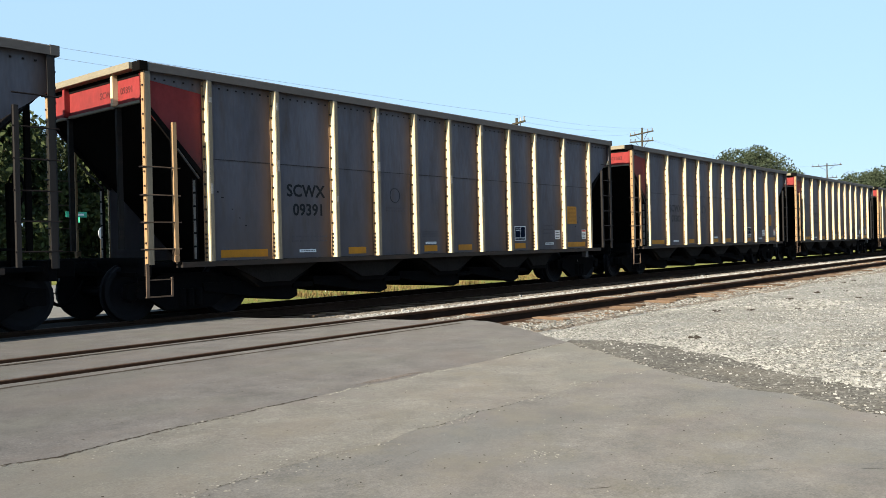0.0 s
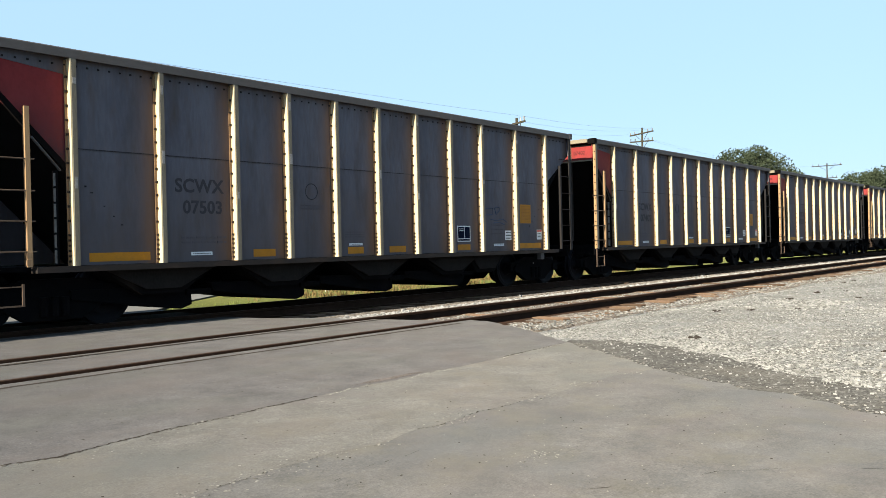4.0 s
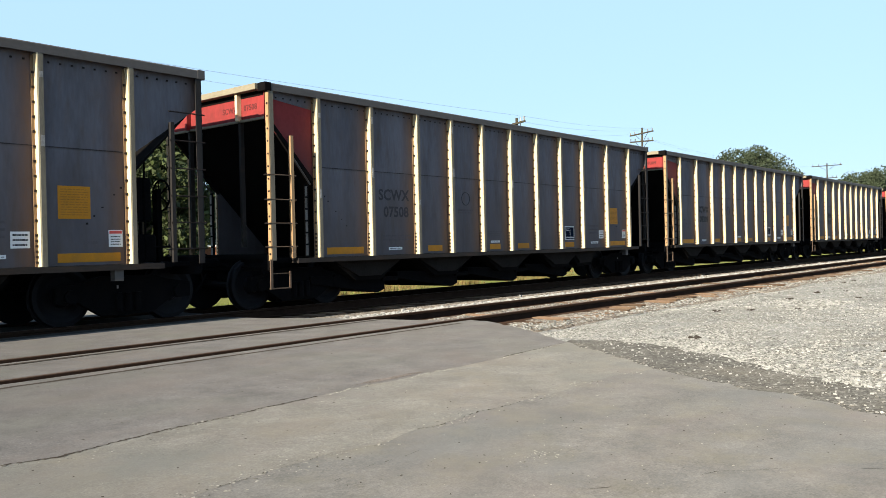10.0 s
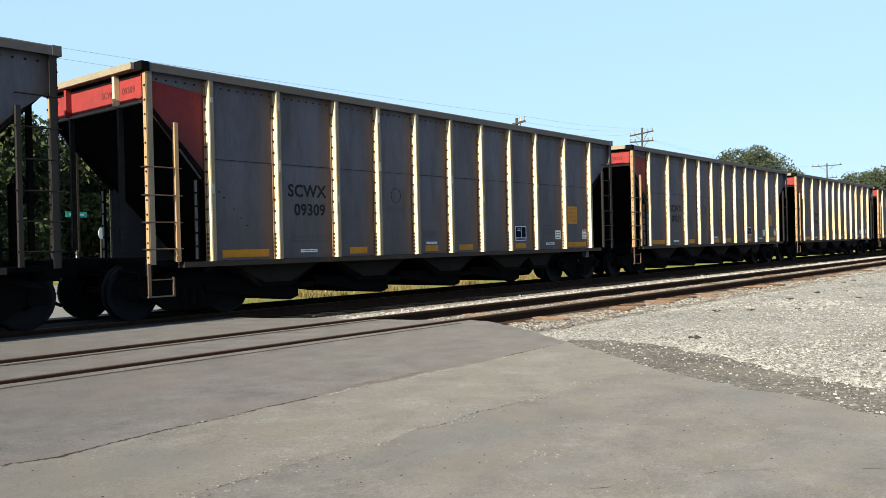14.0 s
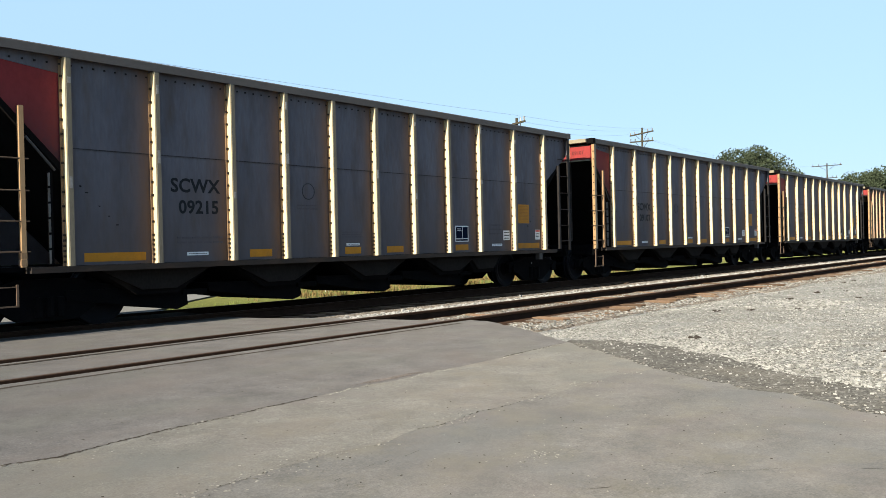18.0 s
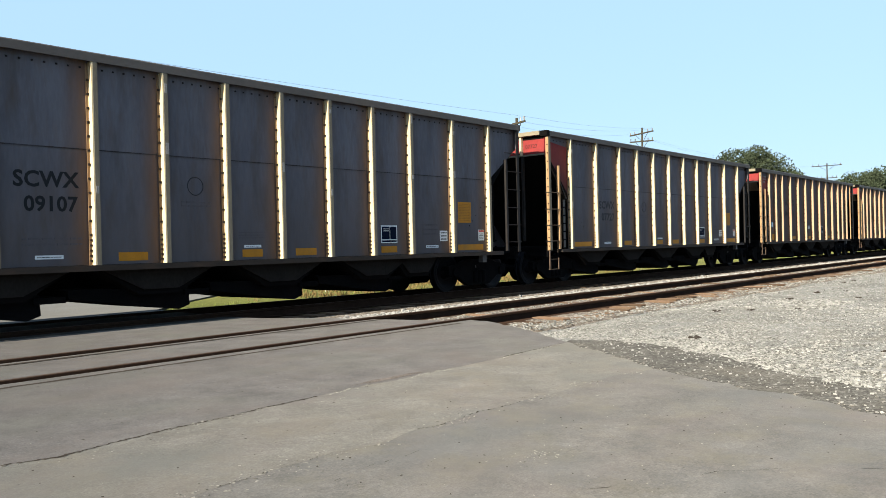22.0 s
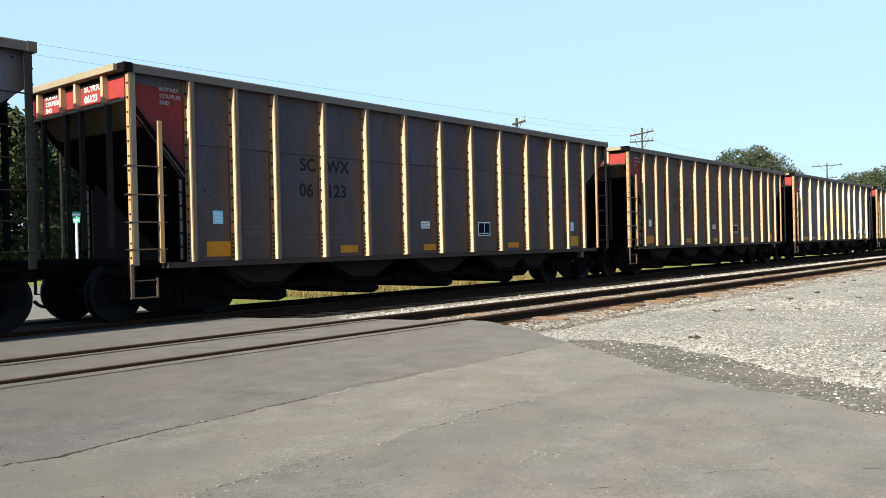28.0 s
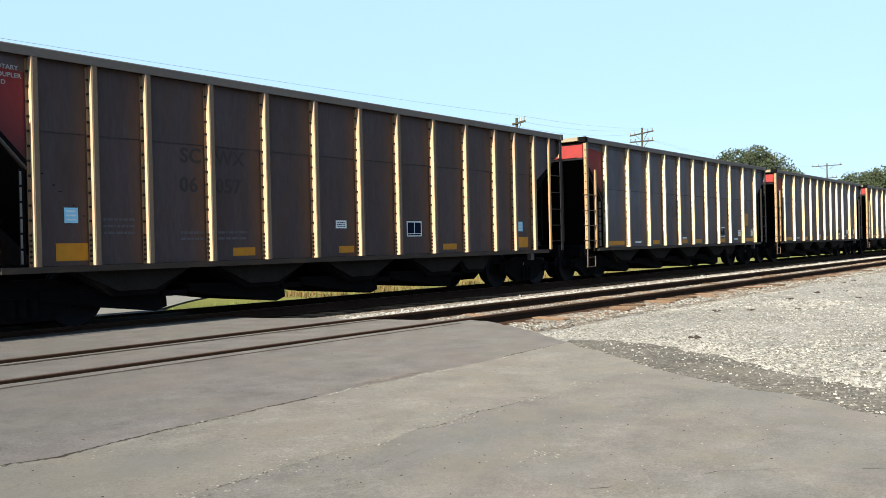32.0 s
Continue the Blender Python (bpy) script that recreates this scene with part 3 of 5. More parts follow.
sp = []
tries = 0
while len(sp) < 44000:
    tries += 1
    y = rnd.uniform(-0.5, 7.0)
    x = edge_x(y) + 0.05 + (rnd.random() ** 1.9) * (8 if tries % 3 else 34)
    if noise.noise((x * 0.45, y * 1.3, 9)) + 0.35 * noise.noise((x * 2, y * 3, 5)) < rnd.uniform(-0.75, 0.25) - (0.2 if x < edge_x(y) + 1.6 else 0) + (0.3 if x > 10.5 and y < 3.6 else 0):
        continue                                        # bare, trodden patches
    big = rnd.choice((0.005, 0.006, 0.007, 0.009, 0.011, 0.016)) * (0.85 if y > 4.2 and x < 14 else 1.15 if x < edge_x(y) + 2.5 else 1.0)
    sp.append((x, y, lot_height(x, y) + 0.001, big * (1 + 0.5 * (x > 14))))
for _ in range(800):          # stones spilled over the edge of the asphalt
    y = rnd.uniform(0.6, 4.6)
    x = edge_x(y) - abs(rnd.gauss(0, 0.5)) + 0.1
    sp.append((x, y, ROAD_Z - 0.03 if x < edge_x(y) else lot_height(x, y), rnd.uniform(0.004, 0.010) * rnd.choice((1, 1, 1, 1.8))))
tagged(pebble_cloud("gravel", sp, STONE, 5), "loose pale limestone gravel", "gravel", kind="stuff")
CLODS = ((16.7, 5.1), (13.3, 5.2), (13.7, 4.8), (14.2, 4.2), (18.6, 5.1), (23.9, 5.6), (19.3, 4.7), (9.4, 1.9), (9.5, 4.0), (11.6, 6.9), (22.4, 5.5), (17.4, 4.0))
sp = [(x + dx, y + dy, lot_height(x, y) + 0.006, rnd.uniform(0.02, 0.052)) for x, y in CLODS for dx, dy in ((0, 0), (0.09, -0.04), (-0.06, -0.07))]
tagged(pebble_cloud("dark_clods", sp, CRACK, 9, 0.5), "dark clods and wood scraps lying on the gravel", "debris", kind="stuff")


# ---- tracks ----
RAIL_PROFILE = [(-0.070, -0.170), (0.070, -0.170), (0.070, -0.158), (0.012, -0.138), (0.010, -0.050), (0.036, -0.036), (0.036, -0.006), (0.028, 0.0), (-0.028, 0.0), (-0.036, -0.006), (-0.036, -0.036), (-0.010, -0.050), (-0.012, -0.138), (-0.070, -0.158)]


def track(name, yc, label, x0, x1):
    thing = new(name)
    thing.location = (0, yc, 0)
    tagged(thing, label, "railway track", kind="structure")
    for s in (-0.7525, 0.7525):
        r = part("rail", prism(B(), [(s + a, b) for a, b in RAIL_PROFILE], "x", x0, x1), RUST_RAIL, thing)
        part("rail_head", box(B(), x0, x1, s - 0.026, s + 0.026, -0.004, 0.0012), RAIL_HEAD, r, "worn brighter running surface")
    return thing


for yy, nm in ((Y_NEAR - 0.36, 6), (Y_FAR - 0.34, 7)):
    line = wavy([(-4.0, yy), (9.3, yy + 0.06)], 0.010, 7, nm)
    vs, fs = seam(line, 0.082, nm, 1.0, 0.5)
    tagged(joined("pavement_crack", vs, fs, CRACK), "dark joint along the rail in the asphalt", "crack", "pavement cracks", "structure")

siding = track("siding_track", SIDE_Y, "rusty siding track on weathered wooden ties", -120, 260)
main = track("main_track", MAIN_Y, "main railway track under the train", -120, 260)

# ballast beds
def bed(name, yc, x0, half, label, lift=0.0):
    bm = B()
    vs = {}
    cols = [-half - 0.7, -half, -0.9, -0.5, 0.0, 0.5, 0.9, half, half + 0.7]
    zs = [-0.42, -0.245, -0.225, -0.215, -0.22, -0.215, -0.20, -0.21, -0.42]
    xs = [x0 + (250) * (i / 160) ** 1.7 for i in range(161)]
    for i, x in enumerate(xs):
        for j, (c, z) in enumerate(zip(cols, zs)):
            vs[i, j] = bm.verts.new((x, yc + c, z + (lift if 0 < j < 8 else 0) + 0.018 * noise.noise((x * 2.2, c * 3, yc))))
    for i in range(160):
        for j in range(len(cols) - 1):
            bm.faces.new((vs[i, j], vs[i + 1, j], vs[i + 1, j + 1], vs[i, j + 1]))
    return tagged(part(name, bm, BALLAST_BED, smooth=True), label, "ballast", kind="structure")


bed("siding_ballast_bed", SIDE_Y, 9.0, 1.45, "dirty ballast bed under the siding", 0.06)
bed("main_ballast_bed", MAIN_Y, 8.7, 1.7, "dirty ballast bed under the main track")
bed("between_ballast_bed", (SIDE_Y + MAIN_Y) / 2, 9.2, 1.1, "ballast filling between the two tracks")

sp = []
while len(sp) < 7000:
    u = rnd.random() ** 1.8
    x = 9.5 + u * 62
    y = rnd.gauss(10.2, 0.33)
    hump = 0.04 * math.exp(-((y - 10.25) / 0.55) ** 2)
    sp.append((x + rnd.uniform(-0.2, 0.2), y, -0.185 + hump, rnd.uniform(0.026, 0.06) * (1 + 0.5 * u)))
tagged(pebble_cloud("ballast_stones", sp, BALLAST, 7, 0.75), "clean pale ballast heaped between the tracks", "ballast", kind="stuff")
sp = []
while len(sp) < 5200:
    u = rnd.random() ** 1.6
    x = 9.7 + u * 45
    y = SIDE_Y + rnd.choice((rnd.uniform(-0.66, 0.66), rnd.uniform(-1.75, -0.95)))
    sp.append((x, y, -0.145 if y > SIDE_Y - 0.8 else -0.168, rnd.uniform(0.010, 0.024) * (1 + 0.5 * u)))
tagged(pebble_cloud("siding_stones", sp, STONE, 8), "loose stones among the siding ties", "ballast", kind="stuff")

# ties, each a piece of its track
tie_mesh = part("tie", box(B(), -0.115, 0.115, -1.29, 1.29, -0.35, -0.172, 0.012), TIE_WOOD, siding)
tie_mesh.matrix_basis = pose(10.15, 0, 0)
for i in range(1, 110):
    again(tie_mesh, pose(10.15 + 0.52 * i + rnd.uniform(-0.04, 0.04), rnd.uniform(-0.17, 0.17), rnd.uniform(-0.01, 0.05), rnd.uniform(-0.6, 0.6), 0, rnd.uniform(-1.6, 1.6)), siding)
for i in range(70):
    again(tie_mesh, pose(9.2 + 0.52 * i, rnd.uniform(-0.05, 0.05), -0.005, 0, 0, rnd.uniform(-1, 1)), main)
plate = part("tie_plate", box(B(), -0.09, 0.09, -0.17, 0.17, -0.174, -0.160, 0.004), RUST_RAIL, siding)
plate.matrix_basis = pose(10.15, -0.7525, 0)
for i in range(40):
    for s in (-0.7525, 0.7525):
        if i or s > 0:
            again(plate, pose(10.15 + 0.52 * i, s, 0), siding)


# ---- the hopper cars ----
CAR_LEN, HALF, PANEL = 14.92, 1.60, 1.475     # length over the chords, half width over ribs, half width over the side sheets
SILL_Z = 0.93
RIBS_A = (1.15, 2.55, 3.96, 5.11, 6.27, 7.43, 8.59, 9.75, 10.90, 12.30, 13.66)
RIBS_B = (1.07, 1.93, 2.79, 3.93, 5.07, 6.21, 7.37, 8.48, 9.62, 10.77, 11.89, 12.72, 13.58)


def plate_at(name, x0, x1, z0, z1, material, parent, label="", y=-PANEL - 0.006, t=0.004):
    return part(name, box(B(), x0, x1, y - t, y + 0.001, z0, z1), material, parent, label)


def bars(name, x0, x1, z0, z1, rows, material, parent, y=-PANEL - 0.006, t=0.006, seed=1, label=""):
    """Writing too worn to read: bars of its size."""
    r = random.Random(seed)
    bm = B()
    h = (z1 - z0) / rows
    for k in range(rows):
        x = x0
        while x < x1 - 0.01:
            w = min(x1 - x, r.uniform(0.05, 0.24) * (x1 - x0))
            box(bm, x, x + w, y - t, y, z1 - h * (k + 0.70), z1 - h * (k + 0.34))
            x += w + 0.035 * (x1 - x0)
    return part(name, bm, material, parent, label)


def hopper_car(kind):
    """One open-top bottom-dumping hopper: origin at its front end, on the rail heads."""
    ribs = RIBS_A if kind == "A" else RIBS_B
    SEAM_Z, CHORD_Z = (2.66, 3.93) if kind == "A" else (2.87, 3.87)
    car = new("hopper_car")
    paint_side, paint_rib = (PAINT, RIB_PAINT) if kind == "A" else (PAINT_B, RIB_B)
    # side sheets, bay by bay, upper over lower
    edges = [ribs[0] - 0.05] + [r - 0.05 for r in ribs[1:]]
    for s in (-1, 1):
        for a, b in zip(edges, edges[1:]):
            part("side_sheet", box(B(), a + 0.001, b - 0.001, s * PANEL - 0.006, s * PANEL + 0.006, SILL_Z, SEAM_Z), paint_side, car)
            part("side_sheet", box(B(), a + 0.001, b - 0.001, s * (PANEL + 0.009) - 0.006, s * (PANEL + 0.009) + 0.006, SEAM_Z - 0.05, CHORD_Z + 0.01), paint_side, car)
        y0, y1 = sorted((s * (PANEL - 0.006), s * (PANEL + 0.006)))
        f, e = edges[0], edges[-1]
        part("front_gusset", prism(B(), [(0.0, CHORD_Z), (f, CHORD_Z), (f, 2.30), (0.0, 3.40)], "y", y0, y1), RED_PAINT, car, "faded red triangular end sheet, darkened by soot and painted shade towards its lower edge")
        part("gusset_edge", prism(B(), [(0.05, 3.36), (f, 2.26), (f, 2.38), (0.05, 3.48)], "y", *sorted((s * (PANEL - 0.07), s * (PANEL + 0.022)))), DARK_LINE, car, "near-black angle along the sloping edge")
        part("top_band", prism(B(), [(0.10, CHORD_Z - 0.03), (f, CHORD_Z - 0.03), (f, CHORD_Z - 0.27), (0.10, CHORD_Z - 0.16)], "y", *sorted((s * (PANEL + 0.006), s * (PANEL + 0.014)))), paint_side, car, "grey riveted band above the red sheet")
        part("rear_gusset", prism(B(), [(e, CHORD_Z), (CAR_LEN, CHORD_Z), (CAR_LEN, 3.42), (e, 2.50)], "y", y0, y1), paint_side, car)
        part("seam_strip", box(B(), f + 0.01, e - 0.01, *sorted((s * (PANEL + 0.0145), s * (PANEL + 0.0175))), SEAM_Z - 0.055, SEAM_Z - 0.043), SEAM_RUST, car, "broken dark sheet seam")
        # rivet line below the chord
        bm = B()
        x = 0.25
        while x < CAR_LEN - 0.1:
            box(bm, x - 0.012, x + 0.012, s * (PANEL + 0.02) - 0.012, s * (PANEL + 0.02) + 0.012, CHORD_Z - 0.15, CHORD_Z - 0.126)
            x += 0.17
        if kind == "A":
            tagged(part("rivet_strip", bm, BOLT_STEEL, car), kind="stuff")
        # chord: an angle with a sloped top
        o = s * HALF
        i_ = s * (PANEL - 0.06)
        part("top_chord", prism(B(), [(i_, CHORD_Z - 0.03), (s * (PANEL + 0.012), CHORD_Z - 0.03), (o + s * 0.005, CHORD_Z - 0.05), (o + s * 0.005, CHORD_Z + 0.07), (o - s * 0.02, CHORD_Z + 0.09), (i_, CHORD_Z + 0.09)], "x", 0.07, CAR_LEN - 0.07), CHORD_PAINT, car, "weathered grey top chord")
        part("side_sill", prism(B(), [(s * (PANEL - 0.05), SILL_Z - 0.09), (s * (HALF + 0.01), SILL_Z - 0.09), (s * (HALF + 0.01), SILL_Z - 0.005), (s * (PANEL - 0.05), SILL_Z - 0.005)], "x", 0.60, CAR_LEN - 0.75), SILL_PAINT, car, "dark rust-stained side sill")
    # scars on the sides where the slope sheets are welded inside
    for x0, d in ((0.03, 1), (CAR_LEN - 0.03, -1)):
        bm = B()
        r = random.Random(41 + d)
        for u in (1.20, 1.34, 1.44, 1.63, 1.77, 1.90):
            w, h, u2 = r.uniform(0.012, 0.026), r.uniform(0.007, 0.015), u + r.uniform(-0.02, 0.02)
            box(bm, x0 + d * u2 - w, x0 + d * u2 + w, -PANEL - 0.0095, -PANEL - 0.004, 3.42 - u2 - h, 3.42 - u2 + h)
        tagged(part("weld_scar", bm, BOLT_STEEL, car, "small dark weld scars"), kind="stuff")
    # ribs: bolted flange, projecting web, narrow lip
    def rib_bm(s):
        bm = B()
        ww = 0.022
        z0, z1 = SILL_Z - 0.003, CHORD_Z - 0.05
        prism(bm, [(-ww, z0), (0, z0), (0, z1), (-ww, z1)], "y", *sorted((s * PANEL, s * HALF)))
        return bm

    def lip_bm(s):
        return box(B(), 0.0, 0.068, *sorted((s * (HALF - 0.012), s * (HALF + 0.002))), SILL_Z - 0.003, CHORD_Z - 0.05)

    def flange_bm(s):
        return box(B(), -0.062, -0.023, *sorted((s * (PANEL + 0.016), s * (PANEL + 0.028))), SILL_Z - 0.003, CHORD_Z - 0.07)

    def bolts_bm(s):
        bm = B()
        z = SILL_Z + 0.06
        while z < CHORD_Z - 0.12:
            box(bm, -0.056, -0.028, *sorted((s * (PANEL + 0.028), s * (PANEL + 0.056))), z - 0.016, z + 0.016)
            z += 0.075 if z < SILL_Z + 0.36 else 0.205
        return bm
    for s in (-1, 1):
        first = None
        for x in ribs:
            if first is None:
                first = part("rib", rib_bm(s), paint_rib, car, "pale tan vertical stiffening rib")
                ff = part("rib_flange", flange_bm(s), FLANGE_PAINT, first, "rust-stained bolted flange")
                fl = part("rib_lip", lip_bm(s), LIP_SHADE if kind == "A" else LIP_SHADE_B, first, "outer lip with painted shade")
                fb = tagged(part("bolt_strip", bolts_bm(s), BOLT_STEEL, first), kind="stuff")
                first.matrix_basis = pose(x, 0, 0)
            else:
                r = again(first, pose(x, 0, 0), car)
                again(ff, pose(0, 0, 0), r)
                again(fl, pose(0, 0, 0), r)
                again(fb, pose(0, 0, 0), r)
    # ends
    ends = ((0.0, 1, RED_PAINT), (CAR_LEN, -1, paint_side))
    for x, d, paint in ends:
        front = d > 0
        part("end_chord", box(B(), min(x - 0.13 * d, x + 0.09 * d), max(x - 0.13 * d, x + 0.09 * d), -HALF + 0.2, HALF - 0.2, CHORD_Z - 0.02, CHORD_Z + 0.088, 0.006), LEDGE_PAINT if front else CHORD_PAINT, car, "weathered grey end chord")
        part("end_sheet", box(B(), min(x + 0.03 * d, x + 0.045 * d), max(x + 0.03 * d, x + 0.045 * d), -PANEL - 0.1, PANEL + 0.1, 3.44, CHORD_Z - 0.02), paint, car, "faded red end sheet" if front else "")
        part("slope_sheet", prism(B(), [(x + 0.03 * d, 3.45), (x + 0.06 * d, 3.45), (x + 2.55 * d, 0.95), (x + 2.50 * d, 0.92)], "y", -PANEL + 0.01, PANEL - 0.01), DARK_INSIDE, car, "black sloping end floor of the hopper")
        if kind == "B":
            # sunlit top of the dusty slope, painted as a paler brown band
            part("slope_band", prism(B(), [(x + 0.024 * d, 3.447), (x + 0.03 * d, 3.447), (x + 0.395 * d, 3.075), (x + 0.389 * d, 3.072)], "y", -PANEL + 0.01, PANEL - 0.01), SLOPE_SUNLIT, car, "brown dusty upper slope with its sunlit band painted on")
        part("end_ledge", box(B(), min(x - 0.005 * d, x + 0.05 * d), max(x - 0.005 * d, x + 0.05 * d), -PANEL, PANEL, 3.40, 3.44), LEDGE_PAINT if front else CHORD_PAINT, car)
        for s in (-1, 1):
            part("corner_cap", box(B(), min(x - 0.07 * d, x + 0.07 * d), max(x - 0.07 * d, x + 0.07 * d), *sorted((s * (HALF - 0.205), s * (HALF + 0.008))), CHORD_Z - 0.055, CHORD_Z + 0.094, 0.006), BLACK_STEEL if front else CHORD_PAINT, car, "black corner cap" if front else "")
        if front:
            # the end chord's cast shadow, painted as a thin black strip
            part("soot_strip", box(B(), 0.020, 0.0295, -PANEL - 0.04, PANEL, CHORD_Z - 0.105, CHORD_Z - 0.021), DARK_LINE, car, "painted black shadow line under the end chord")
        # vertical end stiffeners
        ys = (-0.77, 0.80) if kind == "A" else (-0.93, -0.08, 0.41, 1.21)
        for yy in ys:
            # far front rib of A cars is red to imitate its shadow
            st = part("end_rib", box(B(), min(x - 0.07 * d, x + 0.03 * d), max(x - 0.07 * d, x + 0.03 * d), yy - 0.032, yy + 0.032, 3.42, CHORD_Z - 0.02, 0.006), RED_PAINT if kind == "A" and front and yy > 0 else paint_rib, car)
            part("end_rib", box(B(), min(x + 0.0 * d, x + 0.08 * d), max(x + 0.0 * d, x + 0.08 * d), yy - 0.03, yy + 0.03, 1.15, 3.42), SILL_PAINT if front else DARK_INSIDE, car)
        # corner posts, ladders
        for s in (-1, 1):
            y0, y1 = sorted((s * (HALF - 0.088), s * (HALF - 0.008)))
            bm = box(B(), min(x, x + 0.02 * d), max(x, x + 0.02 * d), y0, y1, 0.90, CHORD_Z - 0.02)
            bolts = B()
            zz = 1.0
            while zz < 3.9:
                box(bolts, min(x - 0.016 * d, x), max(x - 0.016 * d, x), s * (HALF - 0.035) - 0.014, s * (HALF - 0.035) + 0.014, zz, zz + 0.028)
                zz += 0.22
            post = part("corner_post", bm, POST_PAINT if front else REAR_SHADE, car)
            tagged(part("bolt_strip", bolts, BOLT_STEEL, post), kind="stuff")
            # the front flange takes the lip colour with its shade painted in
            part("post_flange", box(B(), min(x + 0.021 * d, x + 0.11 * d), max(x + 0.021 * d, x + 0.11 * d), *sorted((s * (HALF - 0.02), s * (HALF - 0.004))), 0.90, CHORD_Z - 0.05), LIP_SHADE if front else REAR_SHADE, post)
            tall = kind == "B" and not front
            st = x + (0.60 if tall else 0.53) * d
            top = CHORD_Z - 0.05 if tall else 3.13
            bm = box(B(), st - 0.05, st - 0.03, *sorted((s * (HALF - (0.045 if tall else 0.068)), s * HALF)), 0.93, top)
            box(bm, st - 0.03, st + 0.015, *sorted((s * (HALF - 0.012), s * HALF)), 0.93, top)
            part("ladder_stile", bm, POST_PAINT if front or tall else REAR_SHADE, car)
            for z in (1.14, 1.555, 1.975, 2.41) + ((2.85, 3.3) if not front else ()):
                bm = rod(B(), (x - 0.05 * d, s * (HALF - 0.012), z), (x + 0.6 * d, s * (HALF - 0.012), z), 0.012, 6)
                part("rung", bm, STEP_PAINT if front else BOLT_STEEL, car)
            if front or s > 0:
                for z in (1.14, 1.555, 1.975, 2.41):
                    part("rung", rod(B(), (x - 0.03 * d, s * (HALF - 0.02), z), (x - 0.03 * d, s * (HALF - 0.14), z), 0.013, 6), BOLT_STEEL, car)
            if front:
                for k in range(2):
                    part("stile_foot", box(B(), st - 0.062, st + 0.02, *sorted((s * (HALF - 0.08), s * (HALF + 0.004))), 0.95 + 0.10 * k, 1.03 + 0.10 * k), FLANGE_PAINT, car)
            # step below the sill
            if front:
                bm = box(B(), x - 0.03, x + 0.02, *sorted((s * (HALF - 0.03), s * (HALF - 0.005))), 0.40, 0.92)
                box(bm, x + 0.40, x + 0.43, *sorted((s * (HALF - 0.03), s * (HALF - 0.005))), 0.40, 0.70)
                box(bm, x - 0.03, x + 0.43, *sorted((s * (HALF - 0.05), s * (HALF - 0.005))), 0.395, 0.415)
                box(bm, x + 0.0, x + 0.41, *sorted((s * (HALF - 0.03), s * (HALF - 0.01))), 0.66, 0.675)
                part("sill_step", bm, STEP_PAINT, car, "grimy sill step")
                part("diagonal_brace", rod(B(), (x + 0.58, s * (HALF - 0.04), 2.72), (x + 1.0, s * (PANEL + 0.03), 2.28), 0.018, 6), CHORD_PAINT, car)
                part("bay_post", box(B(), x + 0.93, x + 0.965, *sorted((s * (PANEL + 0.03), s * (PANEL - 0.06))), 0.95, 2.28), BLACK_STEEL, car)
                for k in range(6):
                    part("post_strip", box(B(), x + 0.925, x + 0.93, *sorted((s * (PANEL + 0.028), s * (PANEL - 0.03))), 0.97 + 0.218 * k, 1.155 + 0.218 * k), PALE_POST, car, "bare pale post between dark bolts")
        # end platform, sill, coupler and hose
        part("end_platform", box(B(), min(x, x + 0.9 * d), max(x, x + 0.9 * d), -1.35, 1.35, 0.86, 0.93), BLACK_STEEL, car)
        part("end_sill", box(B(), min(x, x + 0.12 * d), max(x, x + 0.12 * d), -1.5, 1.5, 0.72, 1.02, 0.01), BLACK_STEEL, car)
        bm = rod(B(), (x + 0.1 * d, 0, 0.87), (x - 0.42 * d, 0, 0.87), 0.09, 8)
        box(bm, min(x - 0.40 * d, x - 0.71 * d), max(x - 0.40 * d, x - 0.71 * d), -0.14, 0.10, 0.72, 1.02, 0.03)
        part("coupler", bm, BLACK_STEEL, car, "sooty knuckle coupler")
        part("uncoupling_lever", tube(B(), [(x - 0.06 * d, -1.42, 0.62), (x - 0.06 * d, -1.36, 0.78), (x - 0.08 * d, -0.4, 0.80), (x - 0.30 * d, -0.05, 1.04)], 0.014, 6), BLACK_STEEL, car, "black uncoupling lever")
        bm = tube(B(), [(x - (0.05 + 0.62 * k / 8) * d, 0.28 - 0.1 * k / 8, 0.78 - 0.52 * math.sin(math.pi * (0.08 + 0.62 * k / 8))) for k in range(9)], 0.028)
        part("air_hose", bm, BLACK_STEEL, car, "black drooping air hose")
    # brake gear on the rear platform
    part("air_reservoir", rod(B(), (13.7, 0.35, 1.62), (14.35, 0.35, 1.62), 0.27, 14), BLACK_STEEL, car, "black air reservoir", smooth=False)
    part("brake_cylinder", rod(B(), (13.6, -0.55, 1.25), (14.2, -0.55, 1.25), 0.16, 12), BLACK_STEEL, car)
    wheel = tube(B(), [(14.80, -0.55 + 0.26 * math.cos(2 * math.pi * k / 20), 2.05 + 0.26 * math.sin(2 * math.pi * k / 20)) for k in range(20)], 0.016, 5, True)
    for k in range(5):
        a0 = 2 * math.pi * k / 5
        rod(wheel, (14.76, -0.55, 2.05), (14.80, -0.55 + 0.26 * math.cos(a0), 2.05 + 0.26 * math.sin(a0)), 0.013, 5)
    part("brake_wheel", wheel, BLACK_STEEL, car, "black hand brake wheel")
    part("brake_stand", box(B(), 14.68, 14.76, -0.62, -0.48, 0.93, 2.15), BLACK_STEEL, car)
    part("retainer_pipe", rod(B(), (14.1, -1.2, 0.95), (14.1, -1.2, 2.6), 0.018, 6), BLACK_STEEL, car)
    part("brake_rod", rod(B(), (13.55, -1.0, 1.18), (14.7, -1.0, 1.18), 0.022, 6), BLACK_STEEL, car)
